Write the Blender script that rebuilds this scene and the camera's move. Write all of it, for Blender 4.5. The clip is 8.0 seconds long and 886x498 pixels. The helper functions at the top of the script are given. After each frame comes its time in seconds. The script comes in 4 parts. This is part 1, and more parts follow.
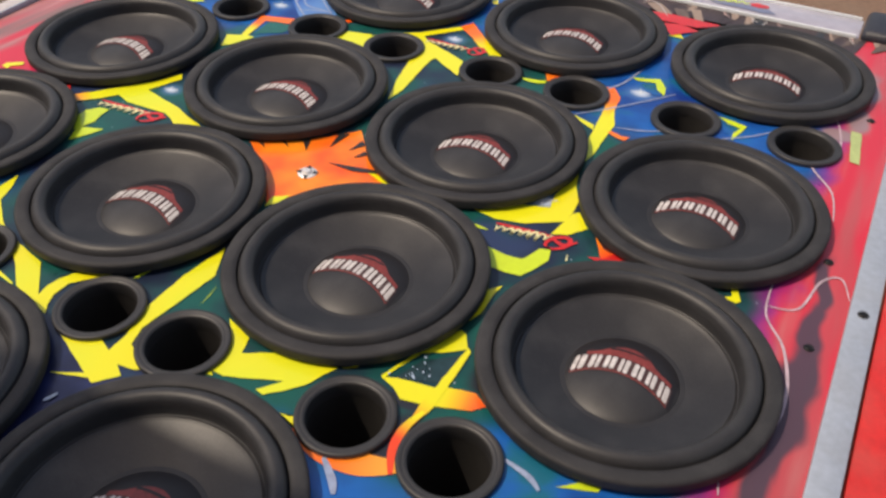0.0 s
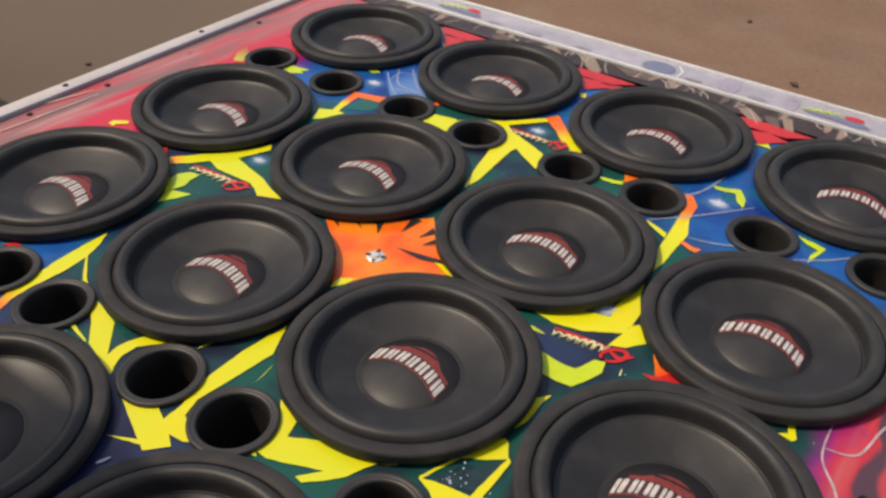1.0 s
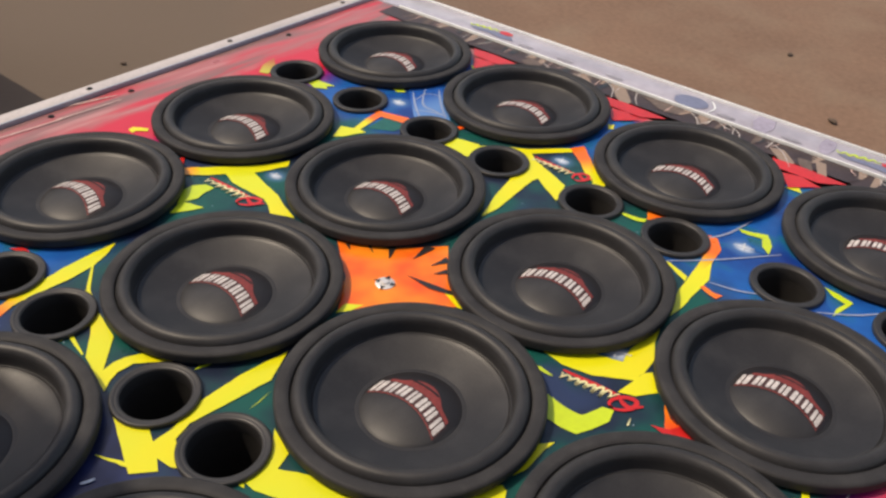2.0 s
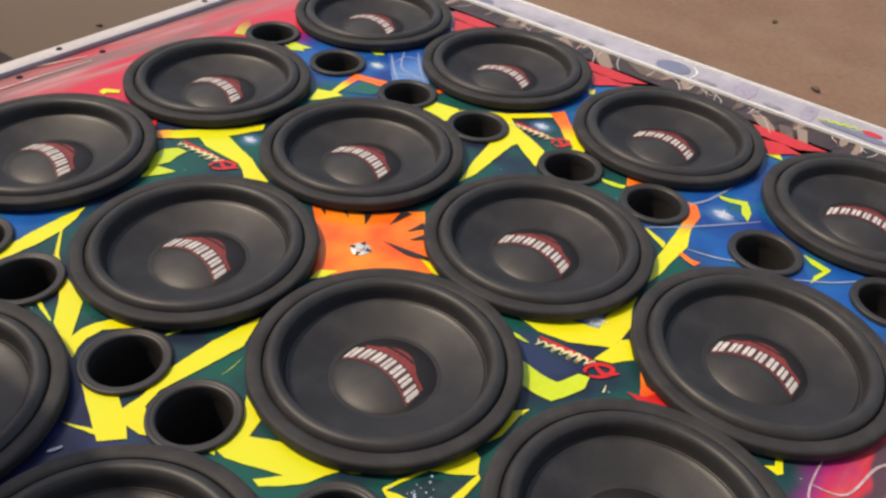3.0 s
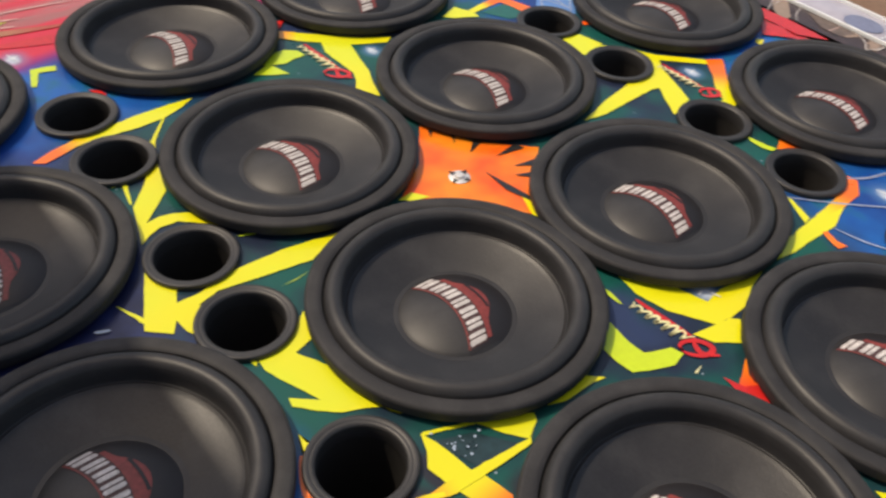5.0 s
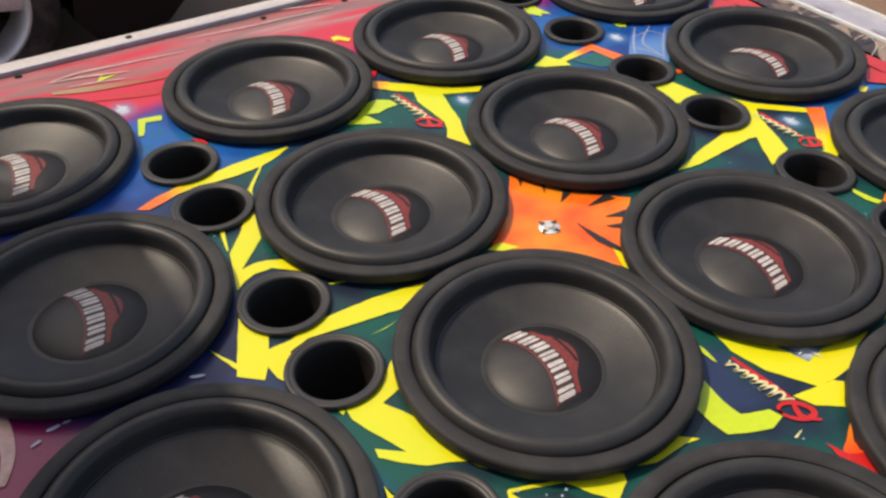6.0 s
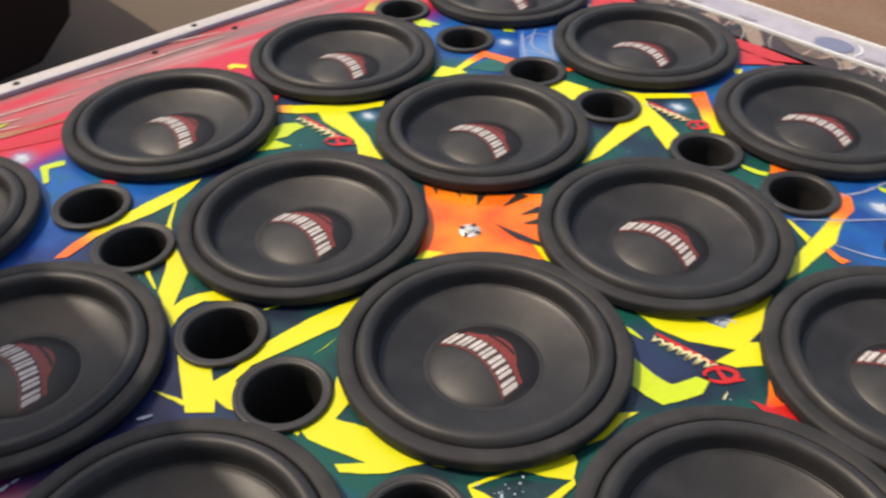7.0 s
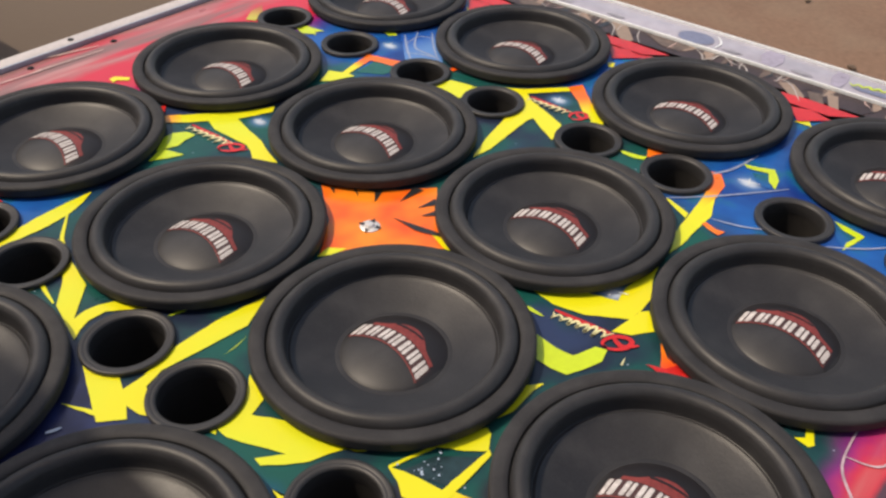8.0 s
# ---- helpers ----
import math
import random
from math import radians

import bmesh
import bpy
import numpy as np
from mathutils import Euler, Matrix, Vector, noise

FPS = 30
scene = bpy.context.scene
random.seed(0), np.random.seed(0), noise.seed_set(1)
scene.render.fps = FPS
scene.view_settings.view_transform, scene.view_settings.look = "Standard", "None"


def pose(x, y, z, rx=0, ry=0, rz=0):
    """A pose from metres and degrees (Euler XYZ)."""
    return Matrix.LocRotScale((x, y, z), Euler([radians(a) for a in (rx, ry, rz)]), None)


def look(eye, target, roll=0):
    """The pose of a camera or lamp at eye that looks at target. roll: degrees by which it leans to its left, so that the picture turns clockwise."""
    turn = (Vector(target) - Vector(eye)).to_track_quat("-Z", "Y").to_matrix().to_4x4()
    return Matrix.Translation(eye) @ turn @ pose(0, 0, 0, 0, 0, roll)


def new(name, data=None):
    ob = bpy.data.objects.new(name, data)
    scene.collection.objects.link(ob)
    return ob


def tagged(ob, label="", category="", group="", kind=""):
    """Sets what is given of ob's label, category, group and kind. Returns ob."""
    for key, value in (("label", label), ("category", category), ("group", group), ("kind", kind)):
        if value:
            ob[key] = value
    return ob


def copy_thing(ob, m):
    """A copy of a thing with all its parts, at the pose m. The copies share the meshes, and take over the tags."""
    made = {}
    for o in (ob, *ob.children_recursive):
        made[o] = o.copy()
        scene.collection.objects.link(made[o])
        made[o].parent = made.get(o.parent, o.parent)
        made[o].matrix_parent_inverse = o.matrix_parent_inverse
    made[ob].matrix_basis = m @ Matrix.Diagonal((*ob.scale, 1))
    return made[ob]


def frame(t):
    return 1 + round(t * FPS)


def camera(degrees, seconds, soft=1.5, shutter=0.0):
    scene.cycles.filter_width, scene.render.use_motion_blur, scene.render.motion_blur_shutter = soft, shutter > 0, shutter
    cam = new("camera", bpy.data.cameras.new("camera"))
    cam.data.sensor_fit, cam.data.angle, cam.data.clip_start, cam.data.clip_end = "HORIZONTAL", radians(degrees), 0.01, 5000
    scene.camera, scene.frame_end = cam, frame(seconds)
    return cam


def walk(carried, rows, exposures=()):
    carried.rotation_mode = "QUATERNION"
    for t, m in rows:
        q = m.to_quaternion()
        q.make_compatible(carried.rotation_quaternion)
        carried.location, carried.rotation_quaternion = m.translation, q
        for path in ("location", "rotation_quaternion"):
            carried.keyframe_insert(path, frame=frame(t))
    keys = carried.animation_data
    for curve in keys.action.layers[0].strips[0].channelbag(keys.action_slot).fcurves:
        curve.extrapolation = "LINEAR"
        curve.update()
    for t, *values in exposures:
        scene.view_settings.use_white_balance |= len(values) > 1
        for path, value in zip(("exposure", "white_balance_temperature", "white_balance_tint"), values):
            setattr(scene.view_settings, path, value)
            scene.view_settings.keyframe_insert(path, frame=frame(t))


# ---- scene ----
from mathutils.geometry import delaunay_2d_cdt

cam = camera(53.94, 8.0, soft=2.5, shutter=0.3)
TOP = 0.85  # height of the painted baffle over the ground
# seconds, eye (metres from the baffle's middle, height over the baffle), point of the baffle looked at, roll
ROWS = [
    (0, 0.6157, -0.7944, 0.6777, 0.2350, -0.0698, 0.49),
    (0.5, 0.6176, -0.7508, 0.7211, 0.1418, 0.0210, 0.02),
    (0.8, 0.6255, -0.7528, 0.7273, 0.0929, 0.0409, 0.54),
    (1, 0.6307, -0.7542, 0.7314, 0.0599, 0.0574, 1.54),
    (1.2, 0.6450, -0.7357, 0.7362, 0.0290, 0.0927, 2.46),
    (2.3, 0.6176, -0.7047, 0.7295, 0.0064, 0.1022, 3.85),
    (2.5, 0.6181, -0.6992, 0.7277, 0.0306, 0.0918, 4.03),
    (3, 0.6237, -0.6937, 0.7215, 0.0766, 0.0624, 4.67),
    (3.5, 0.6345, -0.6877, 0.7170, 0.1195, 0.0252, 5.25),
    (4, 0.6595, -0.6311, 0.6722, 0.1973, -0.0141, 7.10),
    (4.5, 0.6464, -0.5913, 0.6448, 0.1677, -0.0436, 7.16),
    (5, 0.6411, -0.5885, 0.6484, 0.0895, -0.1131, 4.32),
    (5.2, 0.6433, -0.5804, 0.6520, 0.0628, -0.1297, 3.58),
    (6.3, 0.6295, -0.5900, 0.6566, -0.0563, -0.1455, 0.17),
    (6.5, 0.6302, -0.5954, 0.6563, -0.0584, -0.1382, 0.23),
    (7, 0.6297, -0.6259, 0.6752, 0.0001, -0.0642, -0.68),
    (7.2, 0.6337, -0.6416, 0.6793, 0.0304, -0.0187, -1.65),
    (7.5, 0.6395, -0.6653, 0.6853, 0.0795, 0.0089, -0.98),
    (8, 0.6456, -0.6644, 0.6724, 0.0985, 0.0114, 1.35),
]
walk(cam, [(t, look((x, y, TOP + z), (u, v, TOP), roll)) for t, x, y, z, u, v, roll in ROWS],
     exposures=[(0, 0.24, 7800, 13), (0.5, -0.13, 8500, 11), (1.0, 0.08, 8000, 12), (2.5, 0.20, 8000, 12), (3.0, 0.25, 8000, 12), (4.0, 0.25, 8000, 12), (5.0, 0.22, 8000, 11), (6.5, 0.33, 7900, 11), (7.0, 0.38, 7900, 11), (7.5, 0.34, 7900, 12), (8, 0.25, 7900, 12)])

# ---- sky and sun ----
SUN_AZ, SUN_EL = radians(-127), radians(60)  # azimuth from +Y towards +X
world = bpy.data.worlds.new("sky")
scene.world = world
world.use_nodes = True
wn = world.node_tree.nodes
sky = wn.new("ShaderNodeTexSky")
sky.sky_type, sky.sun_disc = "NISHITA", False
sky.sun_elevation, sky.sun_rotation = SUN_EL, SUN_AZ
sky.air_density, sky.dust_density = 1.0, 2.5
world.node_tree.links.new(sky.outputs[0], wn["Background"].inputs[0])
wn["Background"].inputs[1].default_value = 0.15
sun_data = bpy.data.lights.new("sun", "SUN")
sun_data.energy, sun_data.angle, sun_data.color = 2.25, radians(0.4), (1.0, 0.95, 0.88)
sun = new("sun", sun_data)
sun_from = Vector((math.sin(SUN_AZ) * math.cos(SUN_EL), math.cos(SUN_AZ) * math.cos(SUN_EL), math.sin(SUN_EL)))
sun.matrix_world = look(sun_from * 20, (0, 0, 0))


# ---- materials ----
def mat(name, color, rough=0.5, metal=0.0, vary=0.12, scale=8.0, fine=120.0, bump=0.05, spec=0.5, coat=0.0, dirt=0.0,
        dirt_color=(0.30, 0.25, 0.20)):
    """Principled surface with two scales of variation, fine relief and a little dust."""
    m = bpy.data.materials.new(name)
    m.use_nodes = True
    n, l = m.node_tree.nodes, m.node_tree.links
    b = n["Principled BSDF"]
    b.inputs["Metallic"].default_value = metal
    b.inputs["Specular IOR Level"].default_value = spec
    b.inputs["Coat Weight"].default_value = coat
    b.inputs["Coat Roughness"].default_value = 0.12
    tc = n.new("ShaderNodeTexCoord")
    big, small = n.new("ShaderNodeTexNoise"), n.new("ShaderNodeTexNoise")
    big.inputs["Scale"].default_value, big.inputs["Detail"].default_value = scale, 5
    small.inputs["Scale"].default_value, small.inputs["Detail"].default_value = fine, 3
    for t in (big, small):
        l.new(tc.outputs["Object"], t.inputs["Vector"])
    add = n.new("ShaderNodeMath")
    add.operation = "ADD"
    l.new(big.outputs["Fac"], add.inputs[0]), l.new(small.outputs["Fac"], add.inputs[1])
    rng = n.new("ShaderNodeMapRange")
    rng.inputs["From Min"].default_value, rng.inputs["From Max"].default_value = 0.7, 1.3
    rng.inputs["To Min"].default_value, rng.inputs["To Max"].default_value = 1 - vary, 1 + vary
    l.new(add.outputs[0], rng.inputs["Value"])
    mul = n.new("ShaderNodeMix")
    mul.data_type, mul.blend_type = "RGBA", "MULTIPLY"
    mul.inputs["Factor"].default_value = 1
    mul.inputs["A"].default_value = (*color, 1)
    l.new(rng.outputs[0], mul.inputs["B"])
    out = mul.outputs["Result"]
    if dirt:
        dn = n.new("ShaderNodeTexNoise")
        dn.inputs["Scale"].default_value, dn.inputs["Detail"].default_value = scale * 2.3, 8
        l.new(tc.outputs["Object"], dn.inputs["Vector"])
        dr = n.new("ShaderNodeMapRange")
        dr.inputs["From Min"].default_value, dr.inputs["From Max"].default_value = 0.45, 0.75
        dr.inputs["To Max"].default_value = dirt
        l.new(dn.outputs["Fac"], dr.inputs["Value"])
        dm = n.new("ShaderNodeMix")
        dm.data_type = "RGBA"
        dm.inputs["B"].default_value = (*dirt_color, 1)
        l.new(dr.outputs[0], dm.inputs["Factor"]), l.new(out, dm.inputs["A"])
        out = dm.outputs["Result"]
    l.new(out, b.inputs["Base Color"])
    rr = n.new("ShaderNodeMapRange")
    rr.inputs["To Min"].default_value, rr.inputs["To Max"].default_value = max(0.02, rough - 0.08), min(1, rough + 0.08)
    l.new(big.outputs["Fac"], rr.inputs["Value"]), l.new(rr.outputs[0], b.inputs["Roughness"])
    if bump:
        bp = n.new("ShaderNodeBump")
        bp.inputs["Strength"].default_value, bp.inputs["Distance"].default_value = bump, 0.002
        l.new(small.outputs["Fac"], bp.inputs["Height"]), l.new(bp.outputs[0], b.inputs["Normal"])
    return m


DUST = (0.20, 0.195, 0.195)
RUBBER = mat("rubber_gasket", (0.0295, 0.0290, 0.0312), 0.66, spec=0.30, vary=0.15, scale=14, fine=300, dirt=0.10, dirt_color=DUST)
ROLL = mat("rubber_roll", (0.0300, 0.0297, 0.0320), 0.47, spec=0.36, vary=0.12, scale=14, fine=260, dirt=0.06, dirt_color=DUST)
CONE = mat("paper_cone", (0.0225, 0.0220, 0.0238), 0.45, spec=0.43, vary=0.24, scale=10, fine=380, bump=0.12, dirt=0.10, dirt_color=DUST)
CAP = mat("dust_cap", (0.0245, 0.0240, 0.0258), 0.48, spec=0.46, vary=0.12, scale=12, fine=300, dirt=0.08, dirt_color=DUST)
PORT = mat("port_plastic", (0.032, 0.031, 0.032), 0.48, vary=0.1, fine=200)
PORT_IN = mat("port_bore", (0.027, 0.025, 0.024), 0.55, vary=0.15)
WHITE_INK = mat("white_ink", (0.56, 0.53, 0.52), 0.5, vary=0.3, scale=60, fine=300)
RED_INK = mat("red_ink", (0.24, 0.040, 0.036), 0.5, vary=0.3, fine=200)
DULL_INK = mat("dull_red_ink", (0.060, 0.024, 0.024), 0.5, vary=0.3, fine=200)
LIME = mat("lime_paint", (0.56, 0.71, 0.03), 0.30, vary=0.06, coat=0.3)
LIME2 = mat("pale_green_paint", (0.42, 0.50, 0.20), 0.35, vary=0.15, coat=0.2)
RED = mat("red_paint", (0.62, 0.02, 0.02), 0.32, vary=0.12, coat=0.3)
BLACKPAINT = mat("black_paint", (0.02, 0.02, 0.02), 0.35, coat=0.3)
TEAL = mat("teal_paint", (0.003, 0.115, 0.090), 0.3, vary=0.2, coat=0.3)
HAZE = mat("pale_blue_paint", (0.30, 0.36, 0.52), 0.35, vary=0.2, coat=0.2)
UMBER = mat("umber_paint", (0.055, 0.036, 0.036), 0.4, vary=0.3, scale=20)
DEEP = mat("deep_teal_paint", (0.013, 0.040, 0.046), 0.3, vary=0.3, scale=30, coat=0.3)
CORNER = mat("corner_plastic", (0.022, 0.023, 0.032), 0.5, vary=0.15, scale=30, dirt=0.08, dirt_color=DUST)
BLACK_INK = mat("black_ink", (0.014, 0.012, 0.013), 0.5)
INKBLUE = mat("slate_blue_paint", (0.17, 0.19, 0.29), 0.3, vary=0.2)
LILAC = mat("lilac_paint", (0.36, 0.325, 0.415), 0.3, vary=0.2, scale=20, coat=0.3)
GREYOVAL = mat("grey_paint", (0.30, 0.29, 0.33), 0.3, vary=0.2)
PEBBLE = mat("dark_stone", (0.110, 0.076, 0.054), 0.9, vary=0.3, scale=40)
GLASSK = mat("tinted_glass", (0.01, 0.01, 0.012), 0.05, coat=1.0, bump=0)
HAIR = mat("pale_grey_paint", (0.46, 0.42, 0.40), 0.45, vary=0.15)
OUTLINE = mat("pale_rose_line_paint", (0.50, 0.38, 0.43), 0.4, vary=0.25, scale=60)
HAZE2 = mat("bright_haze_paint", (0.42, 0.52, 0.66), 0.35, vary=0.15)
CREAM = mat("cream_paint", (0.80, 0.76, 0.42), 0.35, vary=0.1, coat=0.2)
PALE = mat("pale_paint", (0.75, 0.78, 0.80), 0.35, vary=0.1, coat=0.2)
TRIM = mat("off_white_trim", (0.54, 0.50, 0.50), 0.45, vary=0.12, scale=5, dirt=0.22)
ALU = mat("aluminium_angle", (0.42, 0.47, 0.54), 0.45, metal=0.35, vary=0.1, dirt=0.2)
ACRYL = mat("frosted_acrylic", (0.42, 0.40, 0.465), 0.22, vary=0.16, scale=7, fine=30, bump=0, coat=0.4)
SCREW = mat("dark_screw", (0.03, 0.03, 0.03), 0.4, metal=0.6)
STEEL = mat("bright_steel", (0.80, 0.78, 0.76), 0.42, metal=0.45)
WOOD = mat("raw_board", (0.05, 0.04, 0.035), 0.8, vary=0.2)
REDSIDE = mat("red_side", (0.62, 0.025, 0.02), 0.35, vary=0.12, coat=0.3, dirt=0.15)
WIRE_G = mat("grey_wire", (0.45, 0.40, 0.36), 0.5)
DUN = mat("dun_paint", (0.135, 0.100, 0.084), 0.5, vary=0.3, scale=30)
BEIGE = mat("beige_block", (0.29, 0.215, 0.175), 0.6, dirt=0.3)
EARTH = mat("dry_earth", (0.184, 0.111, 0.075), 0.95, vary=0.17, scale=1.3, fine=40, bump=0.5, dirt=0.4, dirt_color=(0.24, 0.18, 0.13))
PLASTER = mat("grey_plaster", (0.52, 0.50, 0.47), 0.9, vary=0.15, scale=2.0, fine=60, bump=0.3, dirt=0.4)
WISP = mat("pale_pink_paint", (0.60, 0.42, 0.38), 0.4, vary=0.25, scale=40)
ROSE = mat("dusty_rose_paint", (0.58, 0.36, 0.33), 0.4, vary=0.2)
TYRE = mat("tyre_rubber", (0.022, 0.021, 0.020), 0.75, vary=0.2, dirt=0.3)
ALLOY = mat("alloy_wheel", (0.74, 0.74, 0.75), 0.40, metal=0.35, dirt=0.15)
CARPAINT = mat("black_car_paint", (0.012, 0.011, 0.011), 0.45, spec=0.22, coat=0.06)


def soil(m):
    """Darker, greyer earth towards -X and -Y, the base colour on the other side, in ragged drifts."""
    n, l = m.node_tree.nodes, m.node_tree.links
    b = n["Principled BSDF"]
    old = b.inputs["Base Color"].links[0].from_socket
    tc, sep, tex = n.new("ShaderNodeTexCoord"), n.new("ShaderNodeSeparateXYZ"), n.new("ShaderNodeTexNoise")
    l.new(tc.outputs["Object"], sep.inputs[0]), l.new(tc.outputs["Object"], tex.inputs["Vector"])
    tex.inputs["Scale"].default_value, tex.inputs["Detail"].default_value = 0.9, 7
    sub, add, rng, mx = n.new("ShaderNodeMath"), n.new("ShaderNodeMath"), n.new("ShaderNodeMapRange"), n.new("ShaderNodeMix")
    sub.operation, add.operation = "ADD", "MULTIPLY_ADD"
    l.new(sep.outputs[0], sub.inputs[0]), l.new(tex.outputs["Fac"], add.inputs[0])
    add.inputs[1].default_value = 1.6
    l.new(sub.outputs[0], add.inputs[2])
    l.new(sep.outputs[1], sub.inputs[1])
    rng.inputs["From Min"].default_value, rng.inputs["From Max"].default_value = 0.1, 2.2
    l.new(add.outputs[0], rng.inputs["Value"])
    mx.data_type = "RGBA"
    mx.inputs["A"].default_value = (0.128, 0.094, 0.070, 1)
    l.new(rng.outputs[0], mx.inputs["Factor"]), l.new(old, mx.inputs["B"]), l.new(mx.outputs["Result"], b.inputs["Base Color"])
    return m


EARTH = soil(EARTH)


GLINTS = [(0.3023, 0.0809, 0.021), (-0.3201, 0.0712, 0.012), (-0.5657, -0.3689, 0.016), (-0.0124, 0.4391, 0.013), (0.3273, 0.4134, 0.016), (-0.3562, 0.4079, 0.014)]


def art_material():
    """Airbrushed baffle: red border, blue ends, dark teal middle, melting into one another."""
    m = bpy.data.materials.new("airbrushed_baffle")
    m.use_nodes = True
    n, l = m.node_tree.nodes, m.node_tree.links
    b = n["Principled BSDF"]
    b.inputs["Coat Weight"].default_value, b.inputs["Coat Roughness"].default_value = 0.22, 0.14
    b.inputs["Specular IOR Level"].default_value = 0.34
    tc = n.new("ShaderNodeTexCoord")
    sep = n.new("ShaderNodeSeparateXYZ")
    l.new(tc.outputs["Object"], sep.inputs[0])

    def noise_tex(scale, detail=4):
        t = n.new("ShaderNodeTexNoise")
        t.inputs["Scale"].default_value, t.inputs["Detail"].default_value = scale, detail
        l.new(tc.outputs["Object"], t.inputs["Vector"])
        return t.outputs["Fac"]

    def math_node(op, a, c):
        t = n.new("ShaderNodeMath")
        t.operation = op
        for k, val in enumerate((a, c)):
            if val is None:
                continue
            if isinstance(val, (int, float)):
                t.inputs[k].default_value = val
            else:
                l.new(val, t.inputs[k])
        return t.outputs[0]

    def ramp(val, lo, hi):
        t = n.new("ShaderNodeMapRange")
        t.interpolation_type = "SMOOTHSTEP"
        t.inputs["From Min"].default_value, t.inputs["From Max"].default_value = lo, hi
        l.new(val, t.inputs["Value"])
        return t.outputs[0]

    def mix(fac, a, c):
        t = n.new("ShaderNodeMix")
        t.data_type = "RGBA"
        l.new(fac, t.inputs["Factor"])
        for key, val in (("A", a), ("B", c)):
            if isinstance(val, tuple):
                t.inputs[key].default_value = (*val, 1)
            else:
                l.new(val, t.inputs[key])
        return t.outputs["Result"]

    wob = math_node("MULTIPLY", math_node("SUBTRACT", noise_tex(9), 0.5), 0.10)
    ax = math_node("ABSOLUTE", math_node("ADD", sep.outputs[0], 0.02), None)
    ay = math_node("ABSOLUTE", sep.outputs[1], None)
    axw, ayw = math_node("ADD", ax, wob), math_node("ADD", ay, wob)
    middle = mix(ramp(noise_tex(7), 0.38, 0.62), (0.014, 0.020, 0.045), (0.002, 0.088, 0.070))
    middle = mix(ramp(noise_tex(5.5, 2), 0.56, 0.68), middle, (0.024, 0.040, 0.10))
    vor = n.new("ShaderNodeTexVoronoi")
    vor.inputs["Scale"].default_value = 55
    l.new(tc.outputs["Object"], vor.inputs["Vector"])
    speck = ramp(math_node("SUBTRACT", math_node("MULTIPLY", noise_tex(8), 0.10), vor.outputs["Distance"]), -0.02, 0.0)
    middle = mix(speck, middle, (0.30, 0.38, 0.45))
    blue = mix(ramp(noise_tex(6), 0.34, 0.60), (0.005, 0.030, 0.20), (0.003, 0.115, 0.43))
    blue = mix(ramp(noise_tex(12, 3), 0.53, 0.68), blue, (0.004, 0.125, 0.20))
    yw = math_node("ADD", sep.outputs[1], wob)
    neg = math_node("MULTIPLY", yw, -1.0)
    left = math_node("MULTIPLY", sep.outputs[0], -1.0)
    col = mix(math_node("MULTIPLY", ramp(axw, 0.21, 0.30), ramp(yw, 0.26, 0.33)), middle, blue)
    col = mix(math_node("MULTIPLY", ramp(left, 0.30, 0.37), ramp(neg, 0.18, 0.25)), col, blue)
    navy = mix(ramp(noise_tex(9), 0.4, 0.6), (0.010, 0.014, 0.045), (0.020, 0.030, 0.11))
    ends = math_node("MAXIMUM", ramp(sep.outputs[0], 0.10, 0.24), ramp(left, 0.27, 0.35))
    col = mix(ramp(neg, 0.36, 0.42), col, mix(ends, navy, blue))
    col = mix(math_node("MULTIPLY", ramp(sep.outputs[0], 0.375, 0.42), ramp(neg, 0.26, 0.31)), col, blue)
    col = mix(ramp(yw, 0.44, 0.52), col, blue)
    mp = n.new("ShaderNodeMapping")
    mp.inputs["Scale"].default_value = (26, 3.2, 1)
    mp.inputs["Rotation"].default_value = (0, 0, radians(4))
    l.new(tc.outputs["Object"], mp.inputs["Vector"])

    def streak(detail, seed):
        t = n.new("ShaderNodeTexNoise")
        t.noise_dimensions = "4D"
        t.inputs["W"].default_value, t.inputs["Scale"].default_value, t.inputs["Detail"].default_value = seed, 1.0, detail
        l.new(mp.outputs[0], t.inputs["Vector"])
        return t.outputs["Fac"]
    # pink-grey streaks, stronger towards -X: wear, with sky gloss put into the colour
    worn = math_node("ADD", math_node("MULTIPLY", ramp(left, -0.2, 0.2), 0.7), 0.3)
    red = mix(math_node("MULTIPLY", ramp(streak(3, 1.0), 0.38, 0.56), worn), (0.62, 0.030, 0.056), (0.43, 0.145, 0.15))
    red = mix(math_node("MULTIPLY", ramp(streak(2, 4.0), 0.48, 0.64), worn), red, (0.25, 0.135, 0.128))
    red = mix(math_node("MULTIPLY", ramp(streak(4, 7.0), 0.54, 0.70), worn), red, (0.52, 0.26, 0.25))
    red_base = (0.64, 0.026, 0.055)
    purple = mix(ramp(axw, 0.60, 0.645), col, (0.26, 0.02, 0.22))
    purple = mix(ramp(neg, 0.56, 0.62), purple, (0.24, 0.008, 0.085))
    leftw = math_node("ADD", left, wob)
    purple = mix(ramp(leftw, 0.50, 0.55), purple, (0.20, 0.015, 0.20))
    purple = mix(ramp(leftw, 0.53, 0.575), purple, red_base)
    col = mix(ramp(axw, 0.625, 0.66), purple, red)
    col = mix(ramp(yw, 0.645, 0.68), col, red)
    # soft airbrushed smoke along the pale outline
    warp = n.new("ShaderNodeVectorMath")
    warp.operation = "ADD"
    wv = n.new("ShaderNodeCombineXYZ")
    l.new(math_node("MULTIPLY", math_node("SUBTRACT", noise_tex(14, 1), 0.5), 0.045), wv.inputs[0])
    l.new(tc.outputs["Object"], warp.inputs[0]), l.new(wv.outputs[0], warp.inputs[1])

